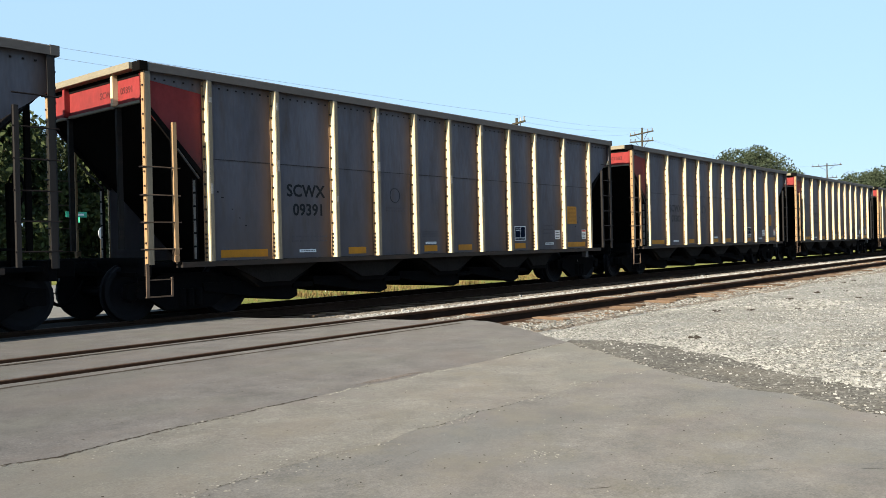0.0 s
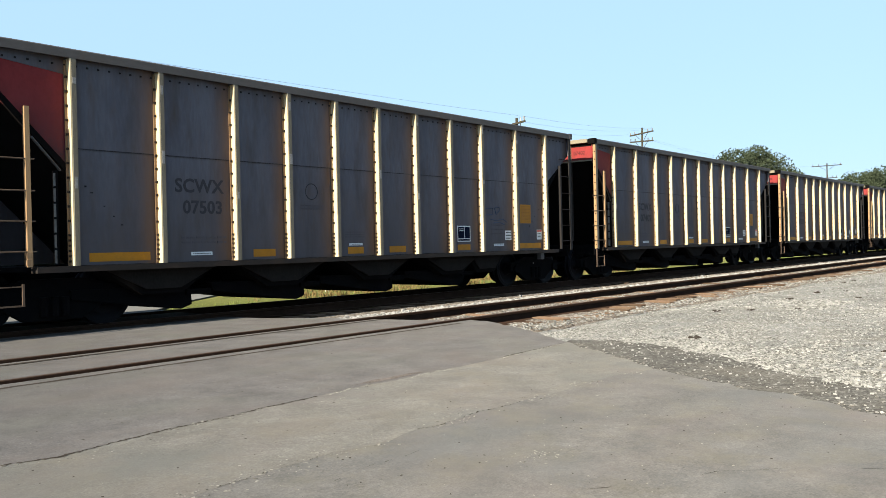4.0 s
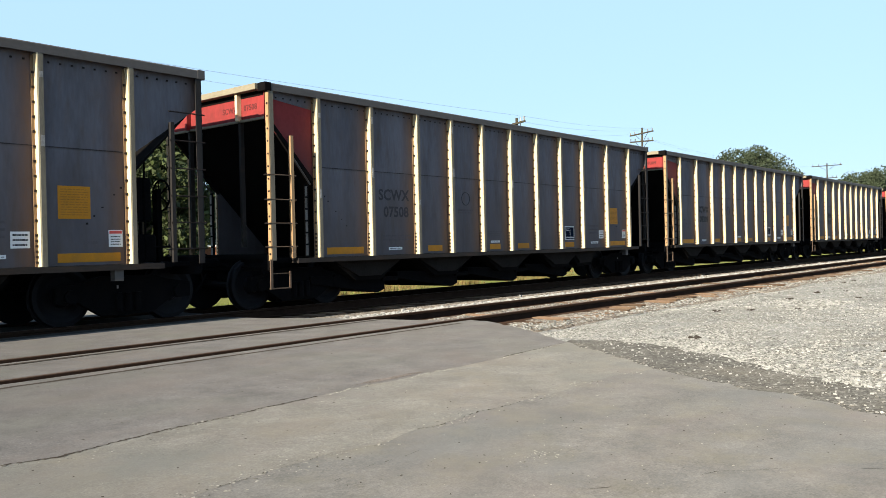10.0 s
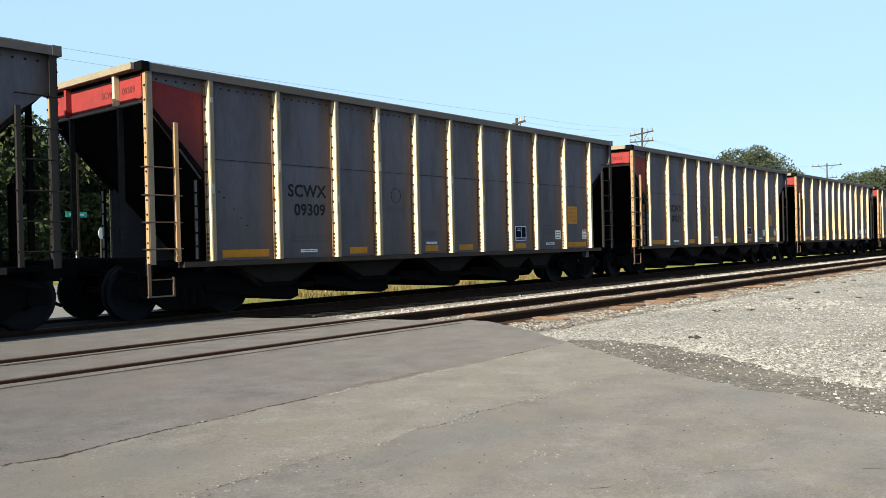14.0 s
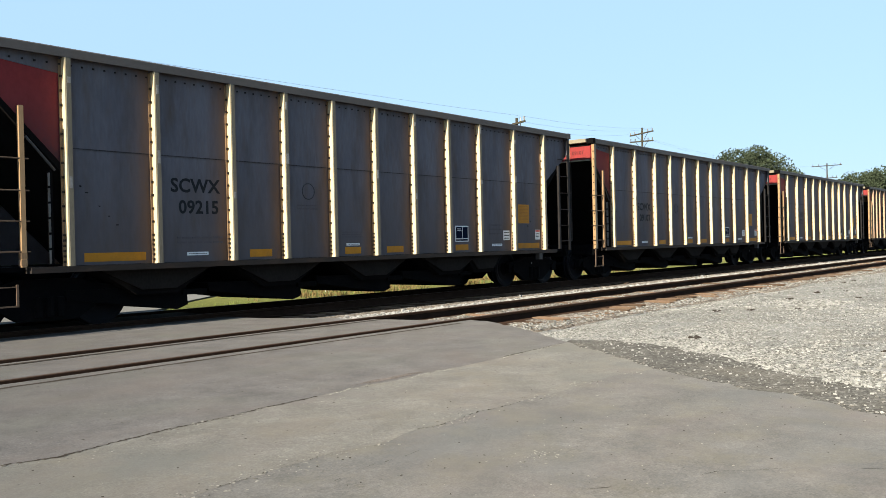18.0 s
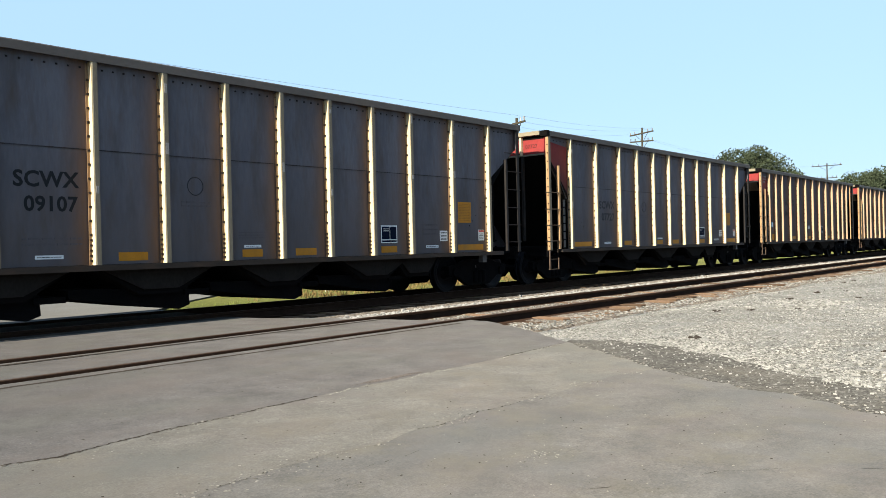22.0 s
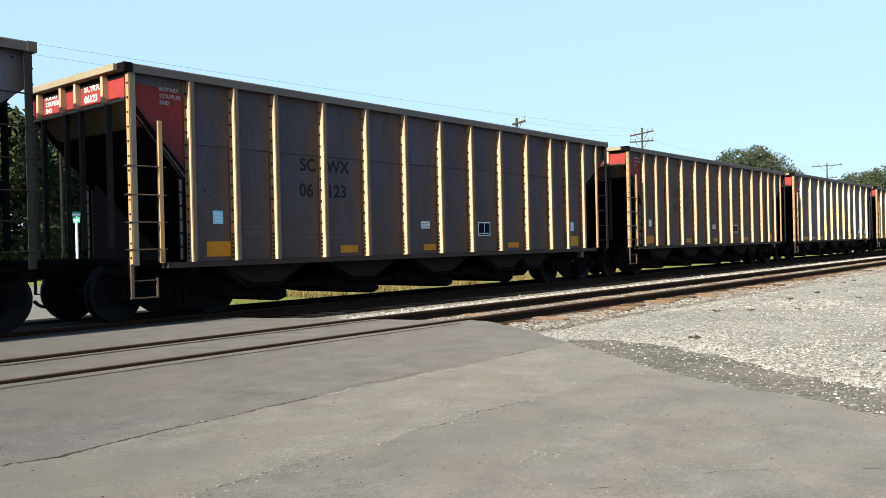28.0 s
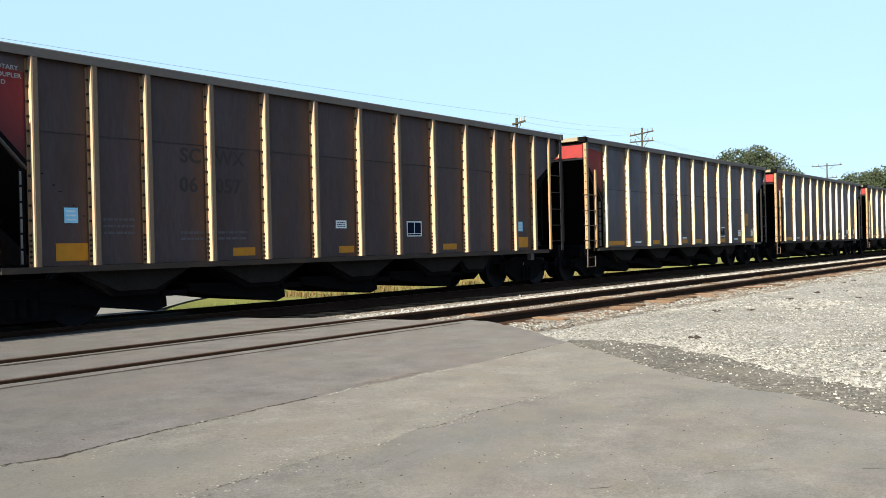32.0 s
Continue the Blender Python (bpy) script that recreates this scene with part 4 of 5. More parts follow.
    valve = box(B(), 13.92, 14.24, -1.18, -0.86, 1.58, 2.28, 0.03)
    box(valve, 13.86, 14.30, -1.20, -0.80, 0.94, 1.38, 0.03)
    rod(valve, (13.95, -1.15, 1.36), (13.95, -1.15, 1.60), 0.03, 6)
    rod(valve, (14.20, -0.9, 1.36), (14.20, -0.9, 1.60), 0.03, 6)
    part("control_valve", valve, BLACK_STEEL, car, "black brake control valve")
    # inner cross ridges and floor so that the body is closed from below
    part("centre_sill", box(B(), 0.1, CAR_LEN - 0.1, -0.17, 0.17, 0.55, 0.92), BLACK_STEEL, car)
    for e in (3.35, 5.80, 8.25, 10.70, 12.0):
        c = e - 0.65
        w = 0.98 if e < 11.5 else 0.62
        for s in (-1, 1):
            part("chute_side", prism(B(), [(c - w, 0.845), (c + w, 0.845), (c + 0.30, 0.52), (c - 0.30, 0.52)], "y", *sorted((s * 1.36, s * 1.33))), CHUTE_GREY, car, "dirty grey inverted chute plate")
        part("chute", prism(B(), [(c - w - 0.15, 0.93), (c + w + 0.15, 0.93), (c + 0.36, 0.44), (c - 0.36, 0.44)], "y", -1.30, 1.30), DARK_INSIDE, car)
        if e < 11.5:
            part("chute_door", prism(B(), [(e - 2.05, 0.56), (e - 0.02, 0.52), (e, 0.22), (e - 0.2, 0.155), (e - 1.2, 0.30), (e - 2.03, 0.42)], "y", -1.12, 1.12), BLACK_STEEL, car, "black hinged discharge door")
            part("door_beam", box(B(), e - 0.12, e + 0.34, -1.18, 1.18, 0.385, 0.47), BLACK_STEEL, car)
    part("floor_plate", box(B(), 2.0, 12.9, -PANEL + 0.02, PANEL - 0.02, 0.905, 0.925), DARK_INSIDE, car)
    # trucks
    for tx in (1.075, 13.845):
        bm = box(B(), tx - 0.22, tx + 0.22, -1.0, 1.0, 0.40, 0.62, 0.02)
        truck = part("truck", bm, BLACK_STEEL, car, "sooty two-axle truck")
        for s in (-1, 1):
            y0, y1 = sorted((s * 0.93, s * 1.07))
            prof = [(tx - 1.12, 0.36), (tx - 1.12, 0.60), (tx - 0.70, 0.66), (tx - 0.45, 0.74), (tx + 0.45, 0.74), (tx + 0.70, 0.66), (tx + 1.12, 0.60), (tx + 1.12, 0.36), (tx + 0.78, 0.36), (tx + 0.42, 0.14), (tx - 0.42, 0.14), (tx - 0.78, 0.36)]
            sf = prism(B(), prof, "y", y0, y1)
            for k in (-1, 1):
                rod(sf, (tx + k * 0.905, s * 1.0, 0.457), (tx + k * 0.905, s * 1.13, 0.457), 0.11, 10)
            for k in (-0.16, 0.0, 0.16):
                rod(sf, (tx + k, s * 1.085, 0.20), (tx + k, s * 1.085, 0.48), 0.06, 8)
            part("side_frame", sf, BLACK_STEEL, truck)
        for k in (-0.905, 0.905):
            bm = rod(B(), (0, -1.10, 0), (0, 1.10, 0), 0.08, 10)
            for s in (-1, 1):
                m = Matrix.Translation((0, s * 0.69, 0)) @ pose(0, 0, 0, 90 * (1 if s < 0 else -1), 0, 0)
                lathe(bm, [(0.10, 0.0), (0.40, -0.01), (0.485, -0.01), (0.485, 0.02), (0.46, 0.03), (0.455, 0.12), (0.39, 0.13), (0.30, 0.085), (0.17, 0.075), (0.13, 0.15), (0.0, 0.15)][0:10], 24, m)
            ws = part("wheelset", bm, WHEEL_STEEL, truck, "steel wheelset")
            ws.matrix_basis = pose(tx + k, 0, 0.457)
            if tx > 5:
                part("truck_tag", box(B(), tx - 0.22, tx - 0.195, -1.155, -1.148, 0.55, 0.60), PALE_WELD, truck, "small pale tag")
    for s in (-1, 1):
        part("jacking_pad", box(B(), 13.36, 13.50, *sorted((s * (HALF - 0.02), s * (PANEL - 0.02))), 0.68, 0.84), CHORD_PAINT, car, "grey plate below the sill")
    # markings
    P = PANEL
    if kind == "A":
        for x0, x1 in ((1.41, 2.39), (4.36, 4.84), (6.62, 7.05), (7.80, 8.30), (10.05, 10.52), (12.56, 13.51)):
            plate_at("yellow_strip", x0, x1, 0.975, 1.105, DECAL_YELLOW, car, "reflective yellow strip")
        bk = plate_at("data_plate", 10.05, 10.53, 1.17, 1.53, DECAL_WHITE, car, "blue stencil panel with white border", t=0.004)
        for x0, x1, z0, z1 in ((10.075, 10.30, 1.245, 1.505), (10.32, 10.505, 1.245, 1.505), (10.075, 10.505, 1.19, 1.225)):
            plate_at("stencil_field", x0, x1, z0, z1, DECAL_BLUE, bk, "", t=0.007)
        bars("stencil_print", 10.12, 10.27, 1.40, 1.48, 2, DECAL_WHITE, bk, t=0.009, seed=4)
        for x0, x1, z0, z1 in ((11.92, 12.18, 1.19, 1.42), (11.45, 11.86, 1.05, 1.105), (3.12, 3.52, 1.03, 1.085), (6.66, 7.02, 1.135, 1.18)):
            w = plate_at("stencil_label", x0, x1, z0, z1, DECAL_WHITE, car, "small white stencil label")
            bars("label_print", x0 + 0.03, x1 - 0.03, z0 + 0.012, z1 - 0.012, 3 if z1 - z0 > 0.1 else 1, DECAL_BLACK, w, t=0.006, seed=int(x0 * 10))
        yn = plate_at("notice_plate", 12.58, 13.06, 1.60, 2.07, DECAL_YELLOW, car, "yellow notice with worn lines of print")
        bars("notice_print", 12.62, 13.02, 1.64, 2.04, 11, mat("notice_print", (0.29, 0.12, 0.012), 0.7, 0, 0.2), yn, t=0.006, seed=7)
        rl = plate_at("red_label", 13.33, 13.55, 1.19, 1.44, DECAL_WHITE, car, "white label with a red head")
        plate_at("label_head", 13.34, 13.54, 1.385, 1.43, DECAL_RED, rl, "", t=0.006)
        bars("label_print", 13.36, 13.52, 1.21, 1.36, 4, DECAL_BLACK, rl, t=0.006, seed=9)
        plate_at("builder_tag", 12.95, 13.16, 1.235, 1.275, DECAL_FAINT, car)
        ring = tube(B(), [(5.72 + 0.145 * math.cos(2 * math.pi * k / 28), -P - 0.006, 2.15 + 0.145 * math.sin(2 * math.pi * k / 28)) for k in range(28)], 0.009, 4, True)
        part("round_emblem", ring, DECAL_DULL, car, "faint round painted emblem")
        bars("emblem_print", 5.45, 6.0, 1.80, 1.92, 2, DECAL_FAINT, car, seed=12)
        bars("weight_print", 2.95, 3.80, 1.20, 1.36, 2, DECAL_FAINT, car, seed=14)
        bars("weight_print", 6.55, 7.1, 1.28, 1.42, 3, DECAL_FAINT, car, seed=15)
        bars("weight_print", 11.35, 11.85, 1.30, 1.60, 3, DECAL_FAINT, car, seed=16)
        rr = random.Random(31)
        for rx in ribs[:-1]:
            for z0 in (3.62 + rr.uniform(-0.1, 0.05), 2.3 + rr.uniform(-0.35, 0.35)):
                if rr.random() < 0.7:
                    plate_at("weld_patch", rx + 0.012, rx + 0.012 + rr.uniform(0.035, 0.055), z0, z0 + rr.uniform(0.07, 0.2), PALE_WELD, car, "bare pale weld patch", y=-HALF - 0.003)
    else:
        for x0, x1, z1 in ((1.39, 1.86, 1.25), (4.40, 4.86, 1.14), (6.85, 7.25, 1.13), (10.0, 10.48, 1.13), (12.84, 13.38, 1.26)):
            plate_at("yellow_strip", x0, x1, 1.0, z1, DECAL_YELLOW, car, "reflective yellow strip")
        bk = plate_at("data_plate", 8.81, 9.28, 1.30, 1.62, DECAL_WHITE, car, "blue stencil panel with white border")
        for x0, x1, z0, z1 in ((8.835, 9.04, 1.365, 1.595), (9.06, 9.255, 1.365, 1.595), (8.835, 9.255, 1.32, 1.35)):
            plate_at("stencil_field", x0, x1, z0, z1, DECAL_BLUE, bk, "", t=0.007)
        for x0, x1, z0, z1, m in ((1.52, 1.72, 1.54, 1.76, DECAL_CYAN), (6.78, 7.06, 1.47, 1.62, DECAL_WHITE), (12.94, 13.15, 1.40, 1.64, DECAL_CYAN)):
            w = plate_at("stencil_label", x0, x1, z0, z1, m, car, "small pale stencil label")
            bars("label_print", x0 + 0.03, x1 - 0.03, z0 + 0.02, z1 - 0.02, 3, DECAL_BLACK if m is DECAL_WHITE else DECAL_WHITE, w, t=0.006, seed=int(x0 * 10))
        bars("weight_print", 3.4, 3.85, 1.25, 1.45, 2, DECAL_FAINT, car, seed=14)
        bars("weight_print", 4.1, 4.7, 1.25, 1.45, 2, DECAL_FAINT, car, seed=15)
        bars("weight_print", 2.1, 2.6, 1.35, 1.65, 3, DECAL_FAINT, car, seed=16)
        for k, word in enumerate(("ROTARY", "COUPLER", "END")):
            lettering("notice_letter", word, 0.062, WORN_WHITE, car, 0.58, 3.62 - 0.105 * k, -P - 0.0165)
    return car


LABELS = {"A": "weathered grey-tan open-top hopper car with eleven ribs and a red end", "B": "weathered grey-tan open-top hopper car with thirteen ribs and a red end"}
PITCH, FIRST = 16.28, 6.97
SLACK = {8: 0.06, 9: 0.06}      # play in the couplers
KINDS = {8: "B", 9: "B"}
proto = {k: hopper_car(k) for k in ("A", "B")}
for k, ob in proto.items():
    tagged(ob, LABELS[k], "hopper car", "cars of the train")
cars = {}
used = set()
for n in range(-1, 14):
    k = KINDS.get(n, "A")
    if k not in used:
        used.add(k)
        cars[n] = proto[k]
    else:
        cars[n] = copy_thing(proto[k], pose(0, 0, 0))
FRESH = (0, 4, 5, 6, 8)          # cars whose lettering is still dark
for n, car in cars.items():
    num = NUMBERS.get(n)
    if num is None:
        continue
    ink = DECAL_BLACK if n in FRESH else DECAL_GHOST if n == 9 else DECAL_DULL
    if n == 9:          # the one car with rust-brown sheets
        for ob in car.children:
            if ob.name.startswith("side_sheet"):
                ob.material_slots[0].link = "OBJECT"
                ob.material_slots[0].material = PAINT_C
    if KINDS.get(n) == "B":
        lettering("letter", "SCWX", 0.115, DECAL_WHITE, car, 0, 3.68, 0, "white painted lettering", pose(0.028, -0.22, 0, 0, 0, -90))
        lettering("numeral", num, 0.115, DECAL_WHITE, car, 0, 3.51, 0, "white painted numerals", pose(0.028, -0.22, 0, 0, 0, -90))
        for k, word in enumerate(("ROTARY", "COUPLER", "END")):
            lettering("notice_letter", word, 0.075, DECAL_WHITE, car, 0, 3.72 - 0.11 * k, 0, "white painted lettering", pose(0.028, 1.10, 0, 0, 0, -90))
        for x, z, word in ((3.42, 2.53, "SC"), (4.08, 2.53, "WX"), (3.40, 2.06, num[:2]), (4.08, 2.06, num[2:])):
            lettering("letter" if word.isalpha() else "numeral", word, 0.24, ink, car, x, z, -PANEL - 0.0085, "dark faded painted lettering")
    else:
        lettering("letter", "SCWX", 0.105, END_INK, car, 0, 3.60, 0, "dull dark red lettering", pose(0.028, -0.24, 0, 0, 0, -90))
        lettering("numeral", num, 0.105, END_INK, car, 0, 3.60, 0, "dull dark red numerals", pose(0.028, -0.87, 0, 0, 0, -90))
        lettering("letter", "SCWX", 0.222, ink, car, 2.845, 2.05, -PANEL - 0.0085, "dark faded painted lettering")
        lettering("numeral", num, 0.212, ink, car, 2.985, 1.71, -PANEL - 0.0085, "dark faded painted numerals")


# faint marker scrawl on one car
for k, pts in enumerate((((11.05, 1.93), (11.42, 1.96), (11.40, 1.80), (11.12, 1.79), (11.05, 1.93)), ((11.50, 1.95), (11.56, 1.80), (11.70, 1.90), (11.72, 1.97), (11.58, 1.99), (11.50, 1.95)), ((11.30, 1.70), (11.55, 1.66), (11.85, 1.70), (12.02, 1.62)), ((11.45, 1.60), (11.7, 1.62), (11.9, 1.57)))):
    part("marker_stroke", tube(B(), [(x, -PANEL - 0.007, z) for x, z in pts], 0.011, 4), GRAFFITI, cars[1], "faded blue marker scrawl")


# ---- behind the train: grass, weeds, signs, poles, trees ----
def blades(name, spots, material, seed, label, category):
    """Tufts of thin upright triangles; spots are (x, y, z, height)."""
    r = random.Random(seed)
    vs, fs = [], []
    for x, y, z, h in spots:
        for _ in range(4):
            a, w = r.uniform(0, 6.28), 0.05 * h + 0.006
            dx, dy = math.cos(a) * w, math.sin(a) * w
            lx, ly = r.uniform(-0.4, 0.4) * h, r.uniform(-0.4, 0.4) * h
            ox, oy = x + r.uniform(-0.12, 0.12), y + r.uniform(-0.12, 0.12)
            k = len(vs)
            vs += [(ox - dx, oy - dy, z), (ox + dx, oy + dy, z), (ox + lx, oy + ly, z + h * r.uniform(0.6, 1.1))]
            fs.append((k, k + 1, k + 2))
    return tagged(joined(name, vs, fs, material), label, category, kind="stuff")


bank = B()
bv = {}
BX = [9.4 + 150 * (i / 60) ** 1.7 for i in range(61)]
BY = [14.75, 15.9, 16.8, 18.0, 20.0, 23.0, 27.0, 34.0, 60.0]
for i, x in enumerate(BX):
    for j, y in enumerate(BY):
        yy = y + (0 if j else 0.25 * noise.noise((x * 0.6, 0, 0)))
        bv[i, j] = bank.verts.new((x + (0.0 if i else (y - 15.3) * 1.35 if y < 34 else 26), yy, -0.30 + (0.16 if 0 < j < 8 else 0) + 0.06 * noise.noise((x * 0.4, y * 0.5, 2))))
for i in range(60):
    for j in range(len(BY) - 1):
        try:
            bank.faces.new((bv[i, j], bv[i + 1, j], bv[i + 1, j + 1], bv[i, j + 1]))
        except ValueError:
            pass
tagged(part("grass_verge", bank, GRASS_GROUND, smooth=True), "sunlit grass verge beyond the tracks", "grass", kind="structure")
rnd = random.Random(77)
sp, wd = [], []
while len(sp) < 22000:
    u = rnd.random() ** 1.5
    x = 9.6 + u * 75
    y = rnd.uniform(14.9, 24 + u * 8)
    if x < 9.6 + (y - 15.4) * 1.3:
        continue
    sp.append((x, y, -0.20, rnd.uniform(0.03, 0.11)))
for _ in range(1900):
    x = rnd.choice((rnd.gauss(17.6, 0.9), rnd.gauss(20.5, 0.5), rnd.gauss(14.2, 0.5), rnd.gauss(24.5, 1.2), rnd.gauss(30.0, 2.5)))
    wd.append((x, rnd.uniform(15.6, 18.5), -0.20, rnd.uniform(0.06, 0.26)))
blades("grass", sp, GRASS_BLADE, 3, "sunlit yellow-green verge grass", "grass")
blades("dry_weeds", wd, DRY_WEED, 4, "tall dry brownish weeds on the verge", "weeds")


def tree(x, y, h, spread, seed, material, leaves, leaf, label, trunk_to=0.35, group="trees behind the track"):
    """Tapered trunk, limbs and a crown of many small leaf clumps with gaps."""
    r = random.Random(seed)
    thing = new("tree")
    thing.location = (x, y, -0.35)
    tagged(thing, label, "tree", group)
    bm = B()
    base = h * trunk_to
    rod(bm, (0, 0, -0.1), (r.uniform(-0.2, 0.2), r.uniform(-0.2, 0.2), base), h * 0.028, 9, h * 0.02)
    rod(bm, (0, 0, base * 0.98), (r.uniform(-0.3, 0.3), r.uniform(-0.3, 0.3), h * 0.8), h * 0.02, 8, h * 0.006)
    blobs = []
    for k in range(13):
        a = 2.4 * k + r.uniform(-0.5, 0.5)
        f = (k + 0.5) / 13
        z = base * 0.9 + (h - base * 0.9) * f * 0.92
        rad = spread * (0.95 * math.sin(math.pi * min(0.97, 0.22 + 0.72 * f))) * r.uniform(0.55, 1.0)
        p = Vector((rad * math.cos(a), rad * math.sin(a), z))
        rod(bm, (0, 0, base + (z - base) * 0.5), p, h * 0.010, 6, h * 0.003)
        blobs.append((p, spread * r.uniform(0.30, 0.48)))
    blobs.append((Vector((0, 0, h * 0.86)), spread * 0.4))
    blobs.append((Vector((0, 0, h * 0.6)), spread * 0.5))
    part("trunk", bm, BARK, thing)
    g = np.random.default_rng(seed)
    n = leaves
    which = g.integers(0, len(blobs), n)
    c = np.array([tuple(b[0]) for b in blobs])[which]
    rad = np.array([b[1] for b in blobs])[which]
    d = g.normal(size=(n, 3))
    d /= np.linalg.norm(d, axis=1)[:, None]
    p = c + d * (rad * (0.55 + 0.5 * g.random(n)))[:, None] * np.array([1, 1, 0.8])
    e1 = g.normal(size=(n, 3))
    e1 /= np.linalg.norm(e1, axis=1)[:, None]
    e2 = np.cross(e1, g.normal(size=(n, 3)))
    e2 /= np.linalg.norm(e2, axis=1)[:, None]
    s = (leaf * g.uniform(0.6, 1.4, n))[:, None]
    v = np.stack([p - e1 * s, p + e2 * s * 0.5, p + e1 * s, p - e2 * s * 0.5], 1).reshape(-1, 3)
    f = np.arange(4 * n).reshape(-1, 4)
    joined("crown", v.tolist(), f.tolist(), material, thing)
    return thing


# the wood left of the crossing, seen between the cars
WOOD = ((4, 46, 8.5), (11, 43, 8.2), (18, 45, 9.5), (25, 42, 9.2), (31, 57, 12.4), (37.2, 58, 14.6), (-6, 44, 9), (-16, 46, 9), (47, 60, 8.8), (41, 66, 12.5), (35.5, 66, 12.0), (52, 66, 11), (52, 47, 6.2), (14.5, 52, 9.8), (23, 53, 10), (3, 55, 9.5), (33, 54, 9), (54.5, 63, 11.5), (60, 65, 10.5))
for k, (x, y, h) in enumerate(WOOD):
    tree(x, y, h, h * 0.46, 100 + k, LEAF, 20000, 0.17, "broad leafy green tree at the edge of a wood", 0.10)
# trees in the distance along the line
for k, (x, y, h, sp_) in enumerate(((116.0, 42.8, 13.2, 5.4), (122.0, 40.8, 14.2, 6.3), (129, 41.5, 12.8, 5.4), (111.5, 42, 10.6, 3.8), (134.5, 41.0, 10.8, 4.4), (160, 37.5, 11.8, 5.6), (169, 36.0, 12.8, 6.4), (179, 35.5, 13.6, 7.0), (189, 34, 13.8, 7.0), (152, 38.5, 9.8, 4.0))):
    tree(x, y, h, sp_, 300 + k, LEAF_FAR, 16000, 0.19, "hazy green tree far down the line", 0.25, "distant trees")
# low hedge closing the distance behind the cars
hd = []
for k in range(60):
    x = 45 + k * 2.4
    hd.append((x, 48 + 6 * noise.noise((x * 0.05, 0, 0)), -0.3, rnd.uniform(2.0, 3.4)))
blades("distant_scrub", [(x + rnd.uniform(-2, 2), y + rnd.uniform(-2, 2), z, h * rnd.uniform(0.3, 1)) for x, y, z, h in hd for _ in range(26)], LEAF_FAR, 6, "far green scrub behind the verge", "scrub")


def utility_pole(x, y, h, arms, label):
    thing = new("utility_pole")
    thing.location = (x, y, -0.35)
    thing.rotation_euler = (0, radians(0.8), radians(0))
    tagged(thing, label, "utility pole", "utility poles")
    part("shaft", rod(B(), (0, 0, 0), (0, 0, h + 0.35), 0.13, 10, 0.075), POLE_WOOD, thing)
    for z, ln, tilt in arms:
        far = ln if ln > 0.9 else 0.2          # the lowest pole has an arm on one side alone
        a = part("crossarm", box(B(), -0.05, 0.05, -ln, far, -0.05, 0.05, 0.008), POLE_WOOD, thing)
        a.matrix_basis = pose(-0.12, 0, z + 0.35, tilt, 0, 0)
        for f in (-0.92, -0.55, 0.55, 0.92)[:4 if far == ln else 2]:
            i = part("insulator", rod(B(), (0, f * ln, 0.06), (0, f * ln, 0.26), 0.04, 8), PORCELAIN, a)
        part("brace", rod(B(), (0.02, -ln * 0.5, -0.05), (0.06, 0, -0.7), 0.02, 6), POLE_WOOD, a)
        if far == ln:
            part("brace", rod(B(), (0.02, ln * 0.5, -0.05), (0.06, 0, -0.7), 0.02, 6), POLE_WOOD, a)
    return thing


POLES = ((38.0, 25.8, 8.0, ((7.68, 0.65, -7),)), (62.1, 30.0, 10.2, ((9.72, 1.03, -6), (9.08, 1.02, 1))), (119.0, 30.8, 10.9, ((10.55, 1.9, 0), (8.9, 1.3, 0))))
for x, y, h, arms in POLES:
    utility_pole(x, y, h, arms, "weathered wooden utility pole with crossarms and wires")


def wire(a, b, sag, name="wire"):
    bm = tube(B(), [Vector(a).lerp(Vector(b), k / 24) - Vector((0, 0, sag * k / 6 * (1 - k / 24))) for k in range(25)], 0.0048, 4)
    return tagged(part(name, bm, WIRE), "thin dark overhead wire", "wire", "overhead wires")


wire((-40, 23.5, 7.45), (38.0, 24.8, 7.92), 0.60)
wire((-40, 25.3, 7.38), (38.0, 26.0, 7.6), 0.33)
wire((38.0, 24.8, 7.92), (62.1, 30.0 - 1.1, 10.05), 0.22)
wire((38.0, 26.0, 7.6), (62.1, 30.0 + 1.1, 9.75), 0.3)
wire((38.0, 25.4, 7.75), (62.1, 30.0 - 0.5, 10.0), 0.3)
wire((62.1, 30.0 - 1.1, 9.1), (119.0, 30.8 - 1.2, 10.6), 1.0)
wire((62.1, 30.0 + 1.1, 9.9), (119.0, 30.8 + 1.2, 10.6), 1.1)


def street_sign(x, y):
    thing = new("street_name_sign")
    thing.location = (x, y, -0.3)
    tagged(thing, "green street name sign on a pale metal post", "street sign")
    part("post", rod(B(), (0, 0, 0), (0, 0, 2.74), 0.05, 8), GALV, thing)
    for z, a, w in ((2.80, 8, 0.42), (2.60, 80, 0.36)):
        b = part("sign_blade", box(B(), -w, w, -0.012, 0.012, -0.1, 0.1, 0.01), GREEN_SIGN, thing)
        b.matrix_basis = pose(0, 0, z, 0, 0, a)
        part("sign_print", box(B(), -w * 0.7, w * 0.7, -0.016, 0.016, -0.035, 0.035), DECAL_WHITE, b)


street_sign(14.73, 29.0)


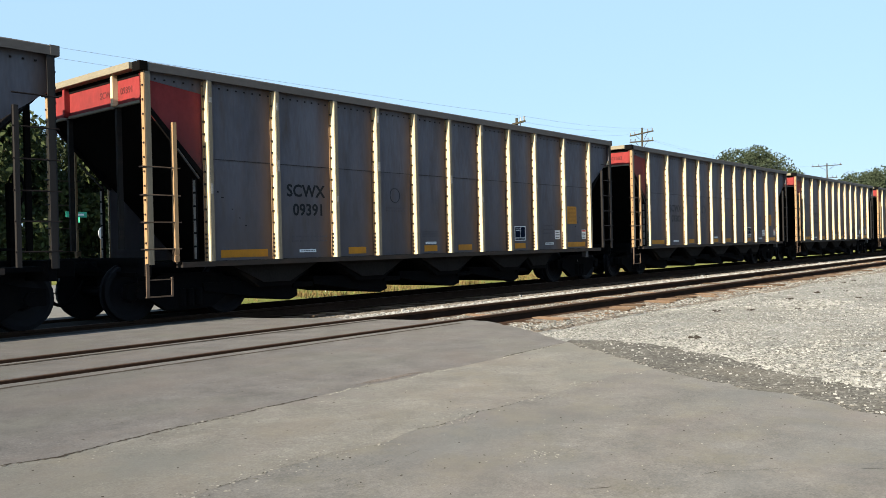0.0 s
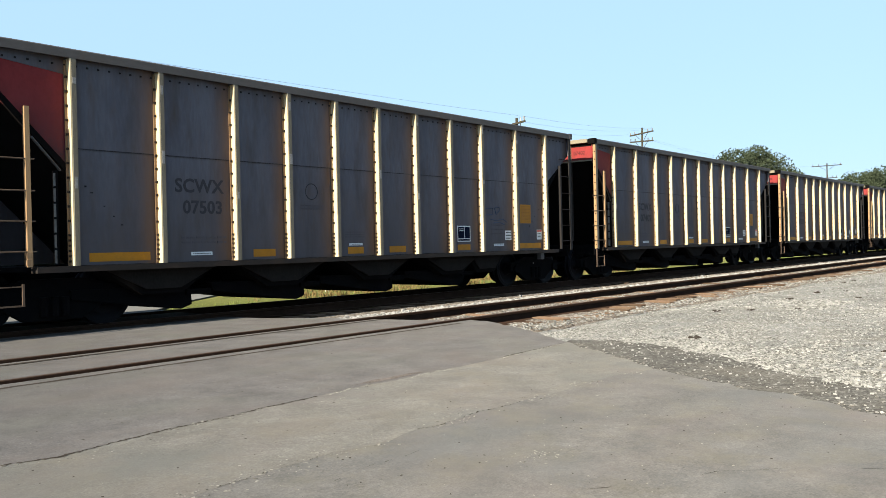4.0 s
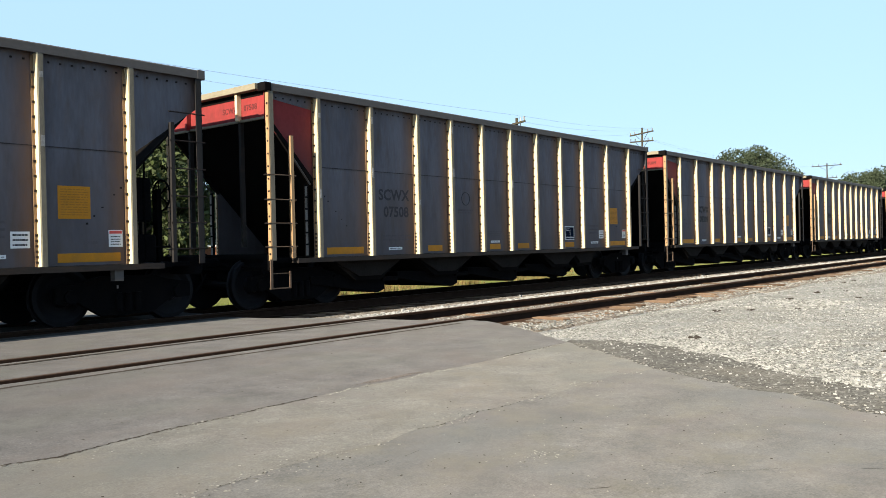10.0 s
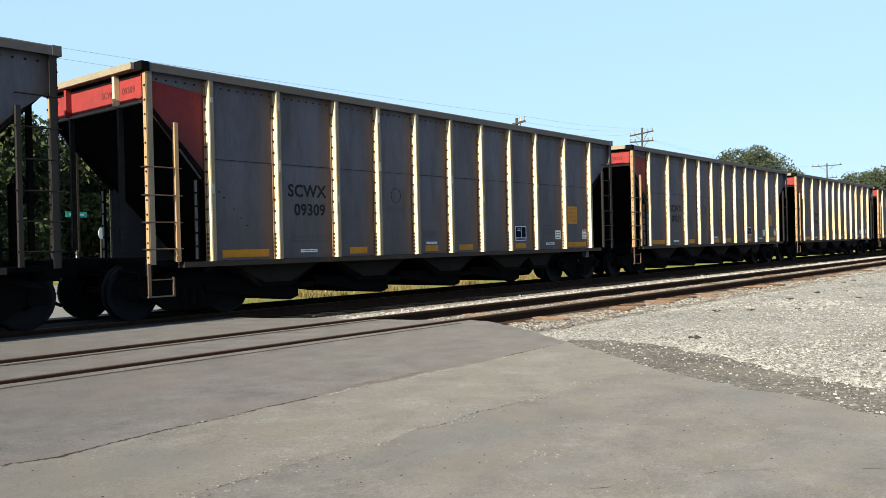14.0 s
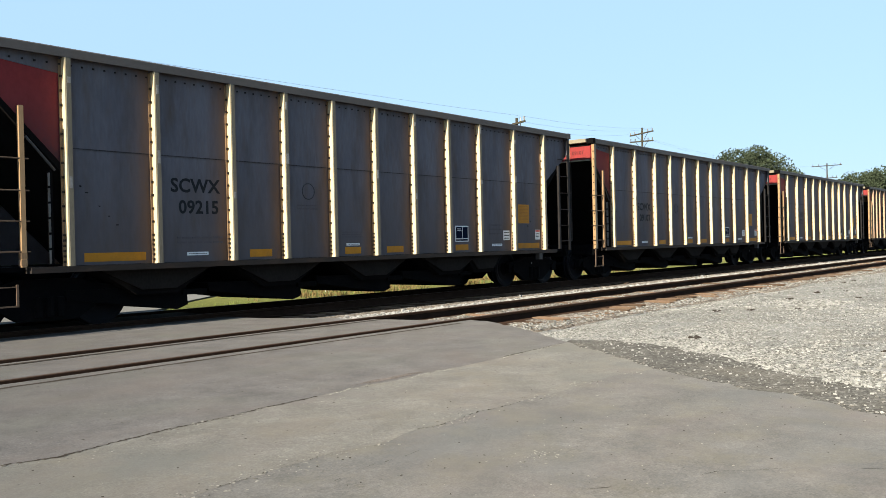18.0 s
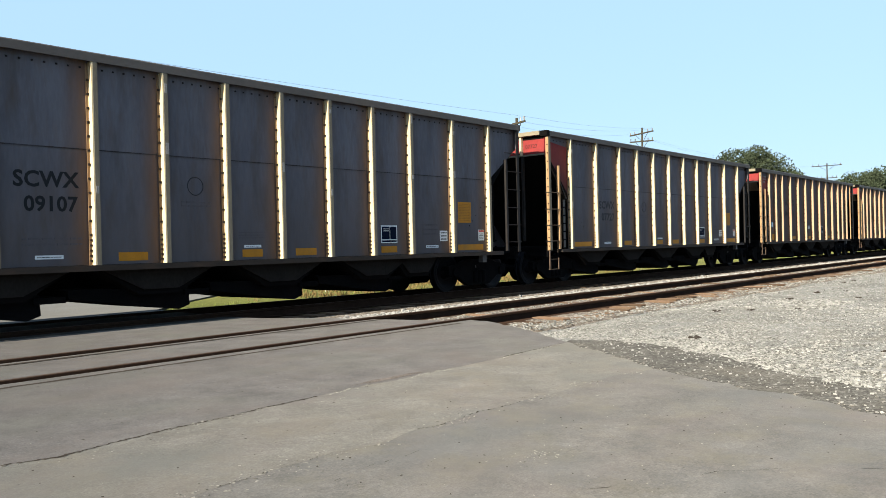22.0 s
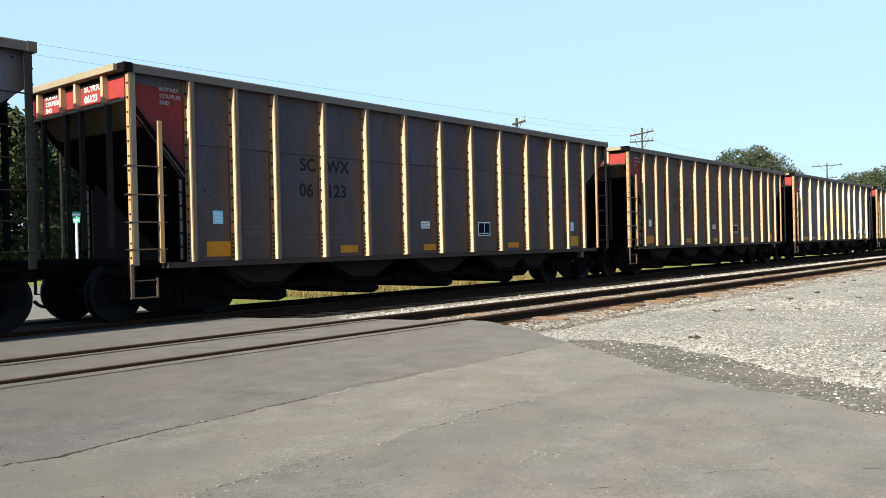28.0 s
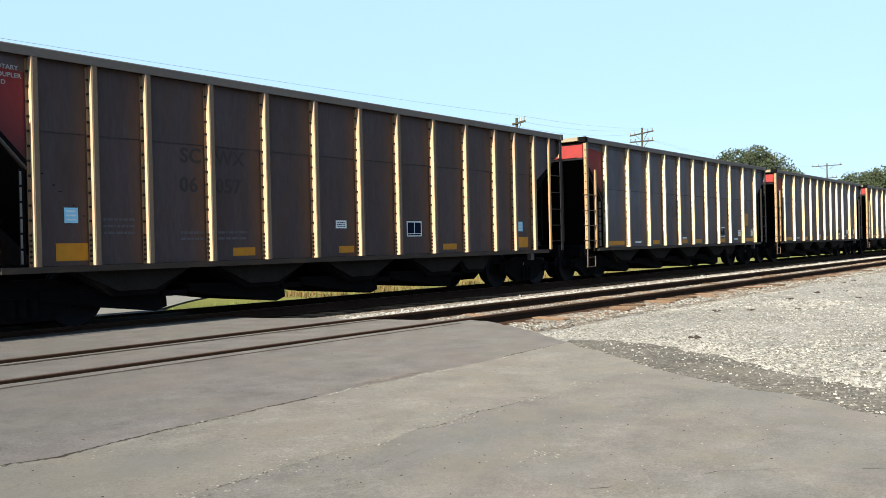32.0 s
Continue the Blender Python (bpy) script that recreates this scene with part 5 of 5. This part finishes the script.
def brick_house(x, y, turn, w, d, eaves, rise):
    """A low brick house with a white fascia under a dark hipped roof."""
    thing = new("brick_house")
    thing.matrix_world = pose(x, y, -0.36, 0, 0, turn)
    tagged(thing, "low sunlit brick house with white fascia and dark roof", "house")
    part("wall", box(B(), -w / 2, w / 2, -d / 2, d / 2, 0, eaves - 0.30), BRICK, thing)
    part("fascia", box(B(), -w / 2 - 0.25, w / 2 + 0.25, -d / 2 - 0.25, d / 2 + 0.25, eaves - 0.30, eaves, 0.02), WHITE_TRIM, thing, "white painted fascia")
    bm = B()
    lo = [bm.verts.new((a * (w / 2 + 0.3), b_ * (d / 2 + 0.3), eaves)) for a, b_ in ((-1, -1), (1, -1), (1, 1), (-1, 1))]
    hi = [bm.verts.new((a * (w / 2 - d * 0.4), 0, eaves + rise)) for a in (-1, 1)]
    for f in ((lo[0], lo[1], hi[1], hi[0]), (lo[1], lo[2], hi[1]), (lo[2], lo[3], hi[0], hi[1]), (lo[3], lo[0], hi[0]), lo[::-1]):
        bm.faces.new(f)
    part("roof", bm, SHINGLE, thing, "dark shingle roof")
    for k in (-0.36, -0.08, 0.33):
        win = part("window", box(B(), k * w - 0.55, k * w + 0.55, -d / 2 - 0.05, -d / 2 - 0.002, 0.75, eaves - 0.42), WHITE_TRIM, thing, "white-framed window")
        for u in (-0.26, 0.26):
            part("pane", box(B(), k * w + u - 0.22, k * w + u + 0.22, -d / 2 - 0.056, -d / 2 - 0.051, 0.83, eaves - 0.50), DARK_PANE, win)
    part("door", box(B(), 0.12 * w - 0.45, 0.12 * w + 0.45, -d / 2 - 0.04, -d / 2 - 0.002, 0, eaves - 0.35), WHITE_TRIM, thing, "white door")


brick_house(45.6, 53.0, -42, 11.0, 6.0, 2.35, 1.3)


def garden_wall(x, y, turn, w):
    thing = new("garden_wall")
    thing.matrix_world = pose(x, y, -0.36, 0, 0, turn)
    tagged(thing, "low brick garden wall with a white coping", "wall")
    part("wall_body", box(B(), -w / 2, w / 2, -0.12, 0.12, 0, 1.72), BRICK, thing)
    part("coping", box(B(), -w / 2 - 0.05, w / 2 + 0.05, -0.18, 0.18, 1.72, 1.86, 0.02), WHITE_TRIM, thing, "white coping")


garden_wall(34.6, 49.5, -36, 2.3)


def round_sign(x, y):
    thing = new("crossing_sign")
    thing.location = (x, y, -0.3)
    tagged(thing, "pale back of a round road sign on a post", "road sign")
    part("post", rod(B(), (0, 0, 0), (0, 0, 2.3), 0.03, 8), POLE_WOOD, thing)
    bm = B()
    lathe(bm, [(0.22, -0.006), (0.22, 0.006)], 28, pose(0, -0.05, 2.15, 90, 0, 32))
    part("disc", bm, GALV, thing)


round_sign(16.17, 30.0)
stub = new("marker_post")
stub.location = (16.3, 17.7, -0.24)
tagged(stub, "short white marker post in the grass", "post")
part("shaft", box(B(), -0.05, 0.05, -0.03, 0.03, 0, 0.42, 0.01), DECAL_WHITE, stub)


# ---- what moves ----
SPEED, GAIN, WHEEL_R = 4.636, 0.00095, 0.457


def travelled(t):
    return SPEED * t + GAIN * t * t


def motions():
    for n, car in cars.items():
        start = FIRST + PITCH * n + SLACK.get(n, 0.0)
        walk(car, [(t, pose(start - travelled(t), MAIN_Y, 0)) for t in range(0, 33, 4)])
        for ob in car.children_recursive:
            if ob.name.startswith("wheelset"):
                x, y, z = ob.matrix_basis.translation
                rows = []
                for i in range(241):
                    t = i * 4 / 30
                    rows.append((t, pose(x, y, z, 0, -math.degrees(travelled(t) / WHEEL_R) % 360, 0)))
                walk(ob, rows)


motions()
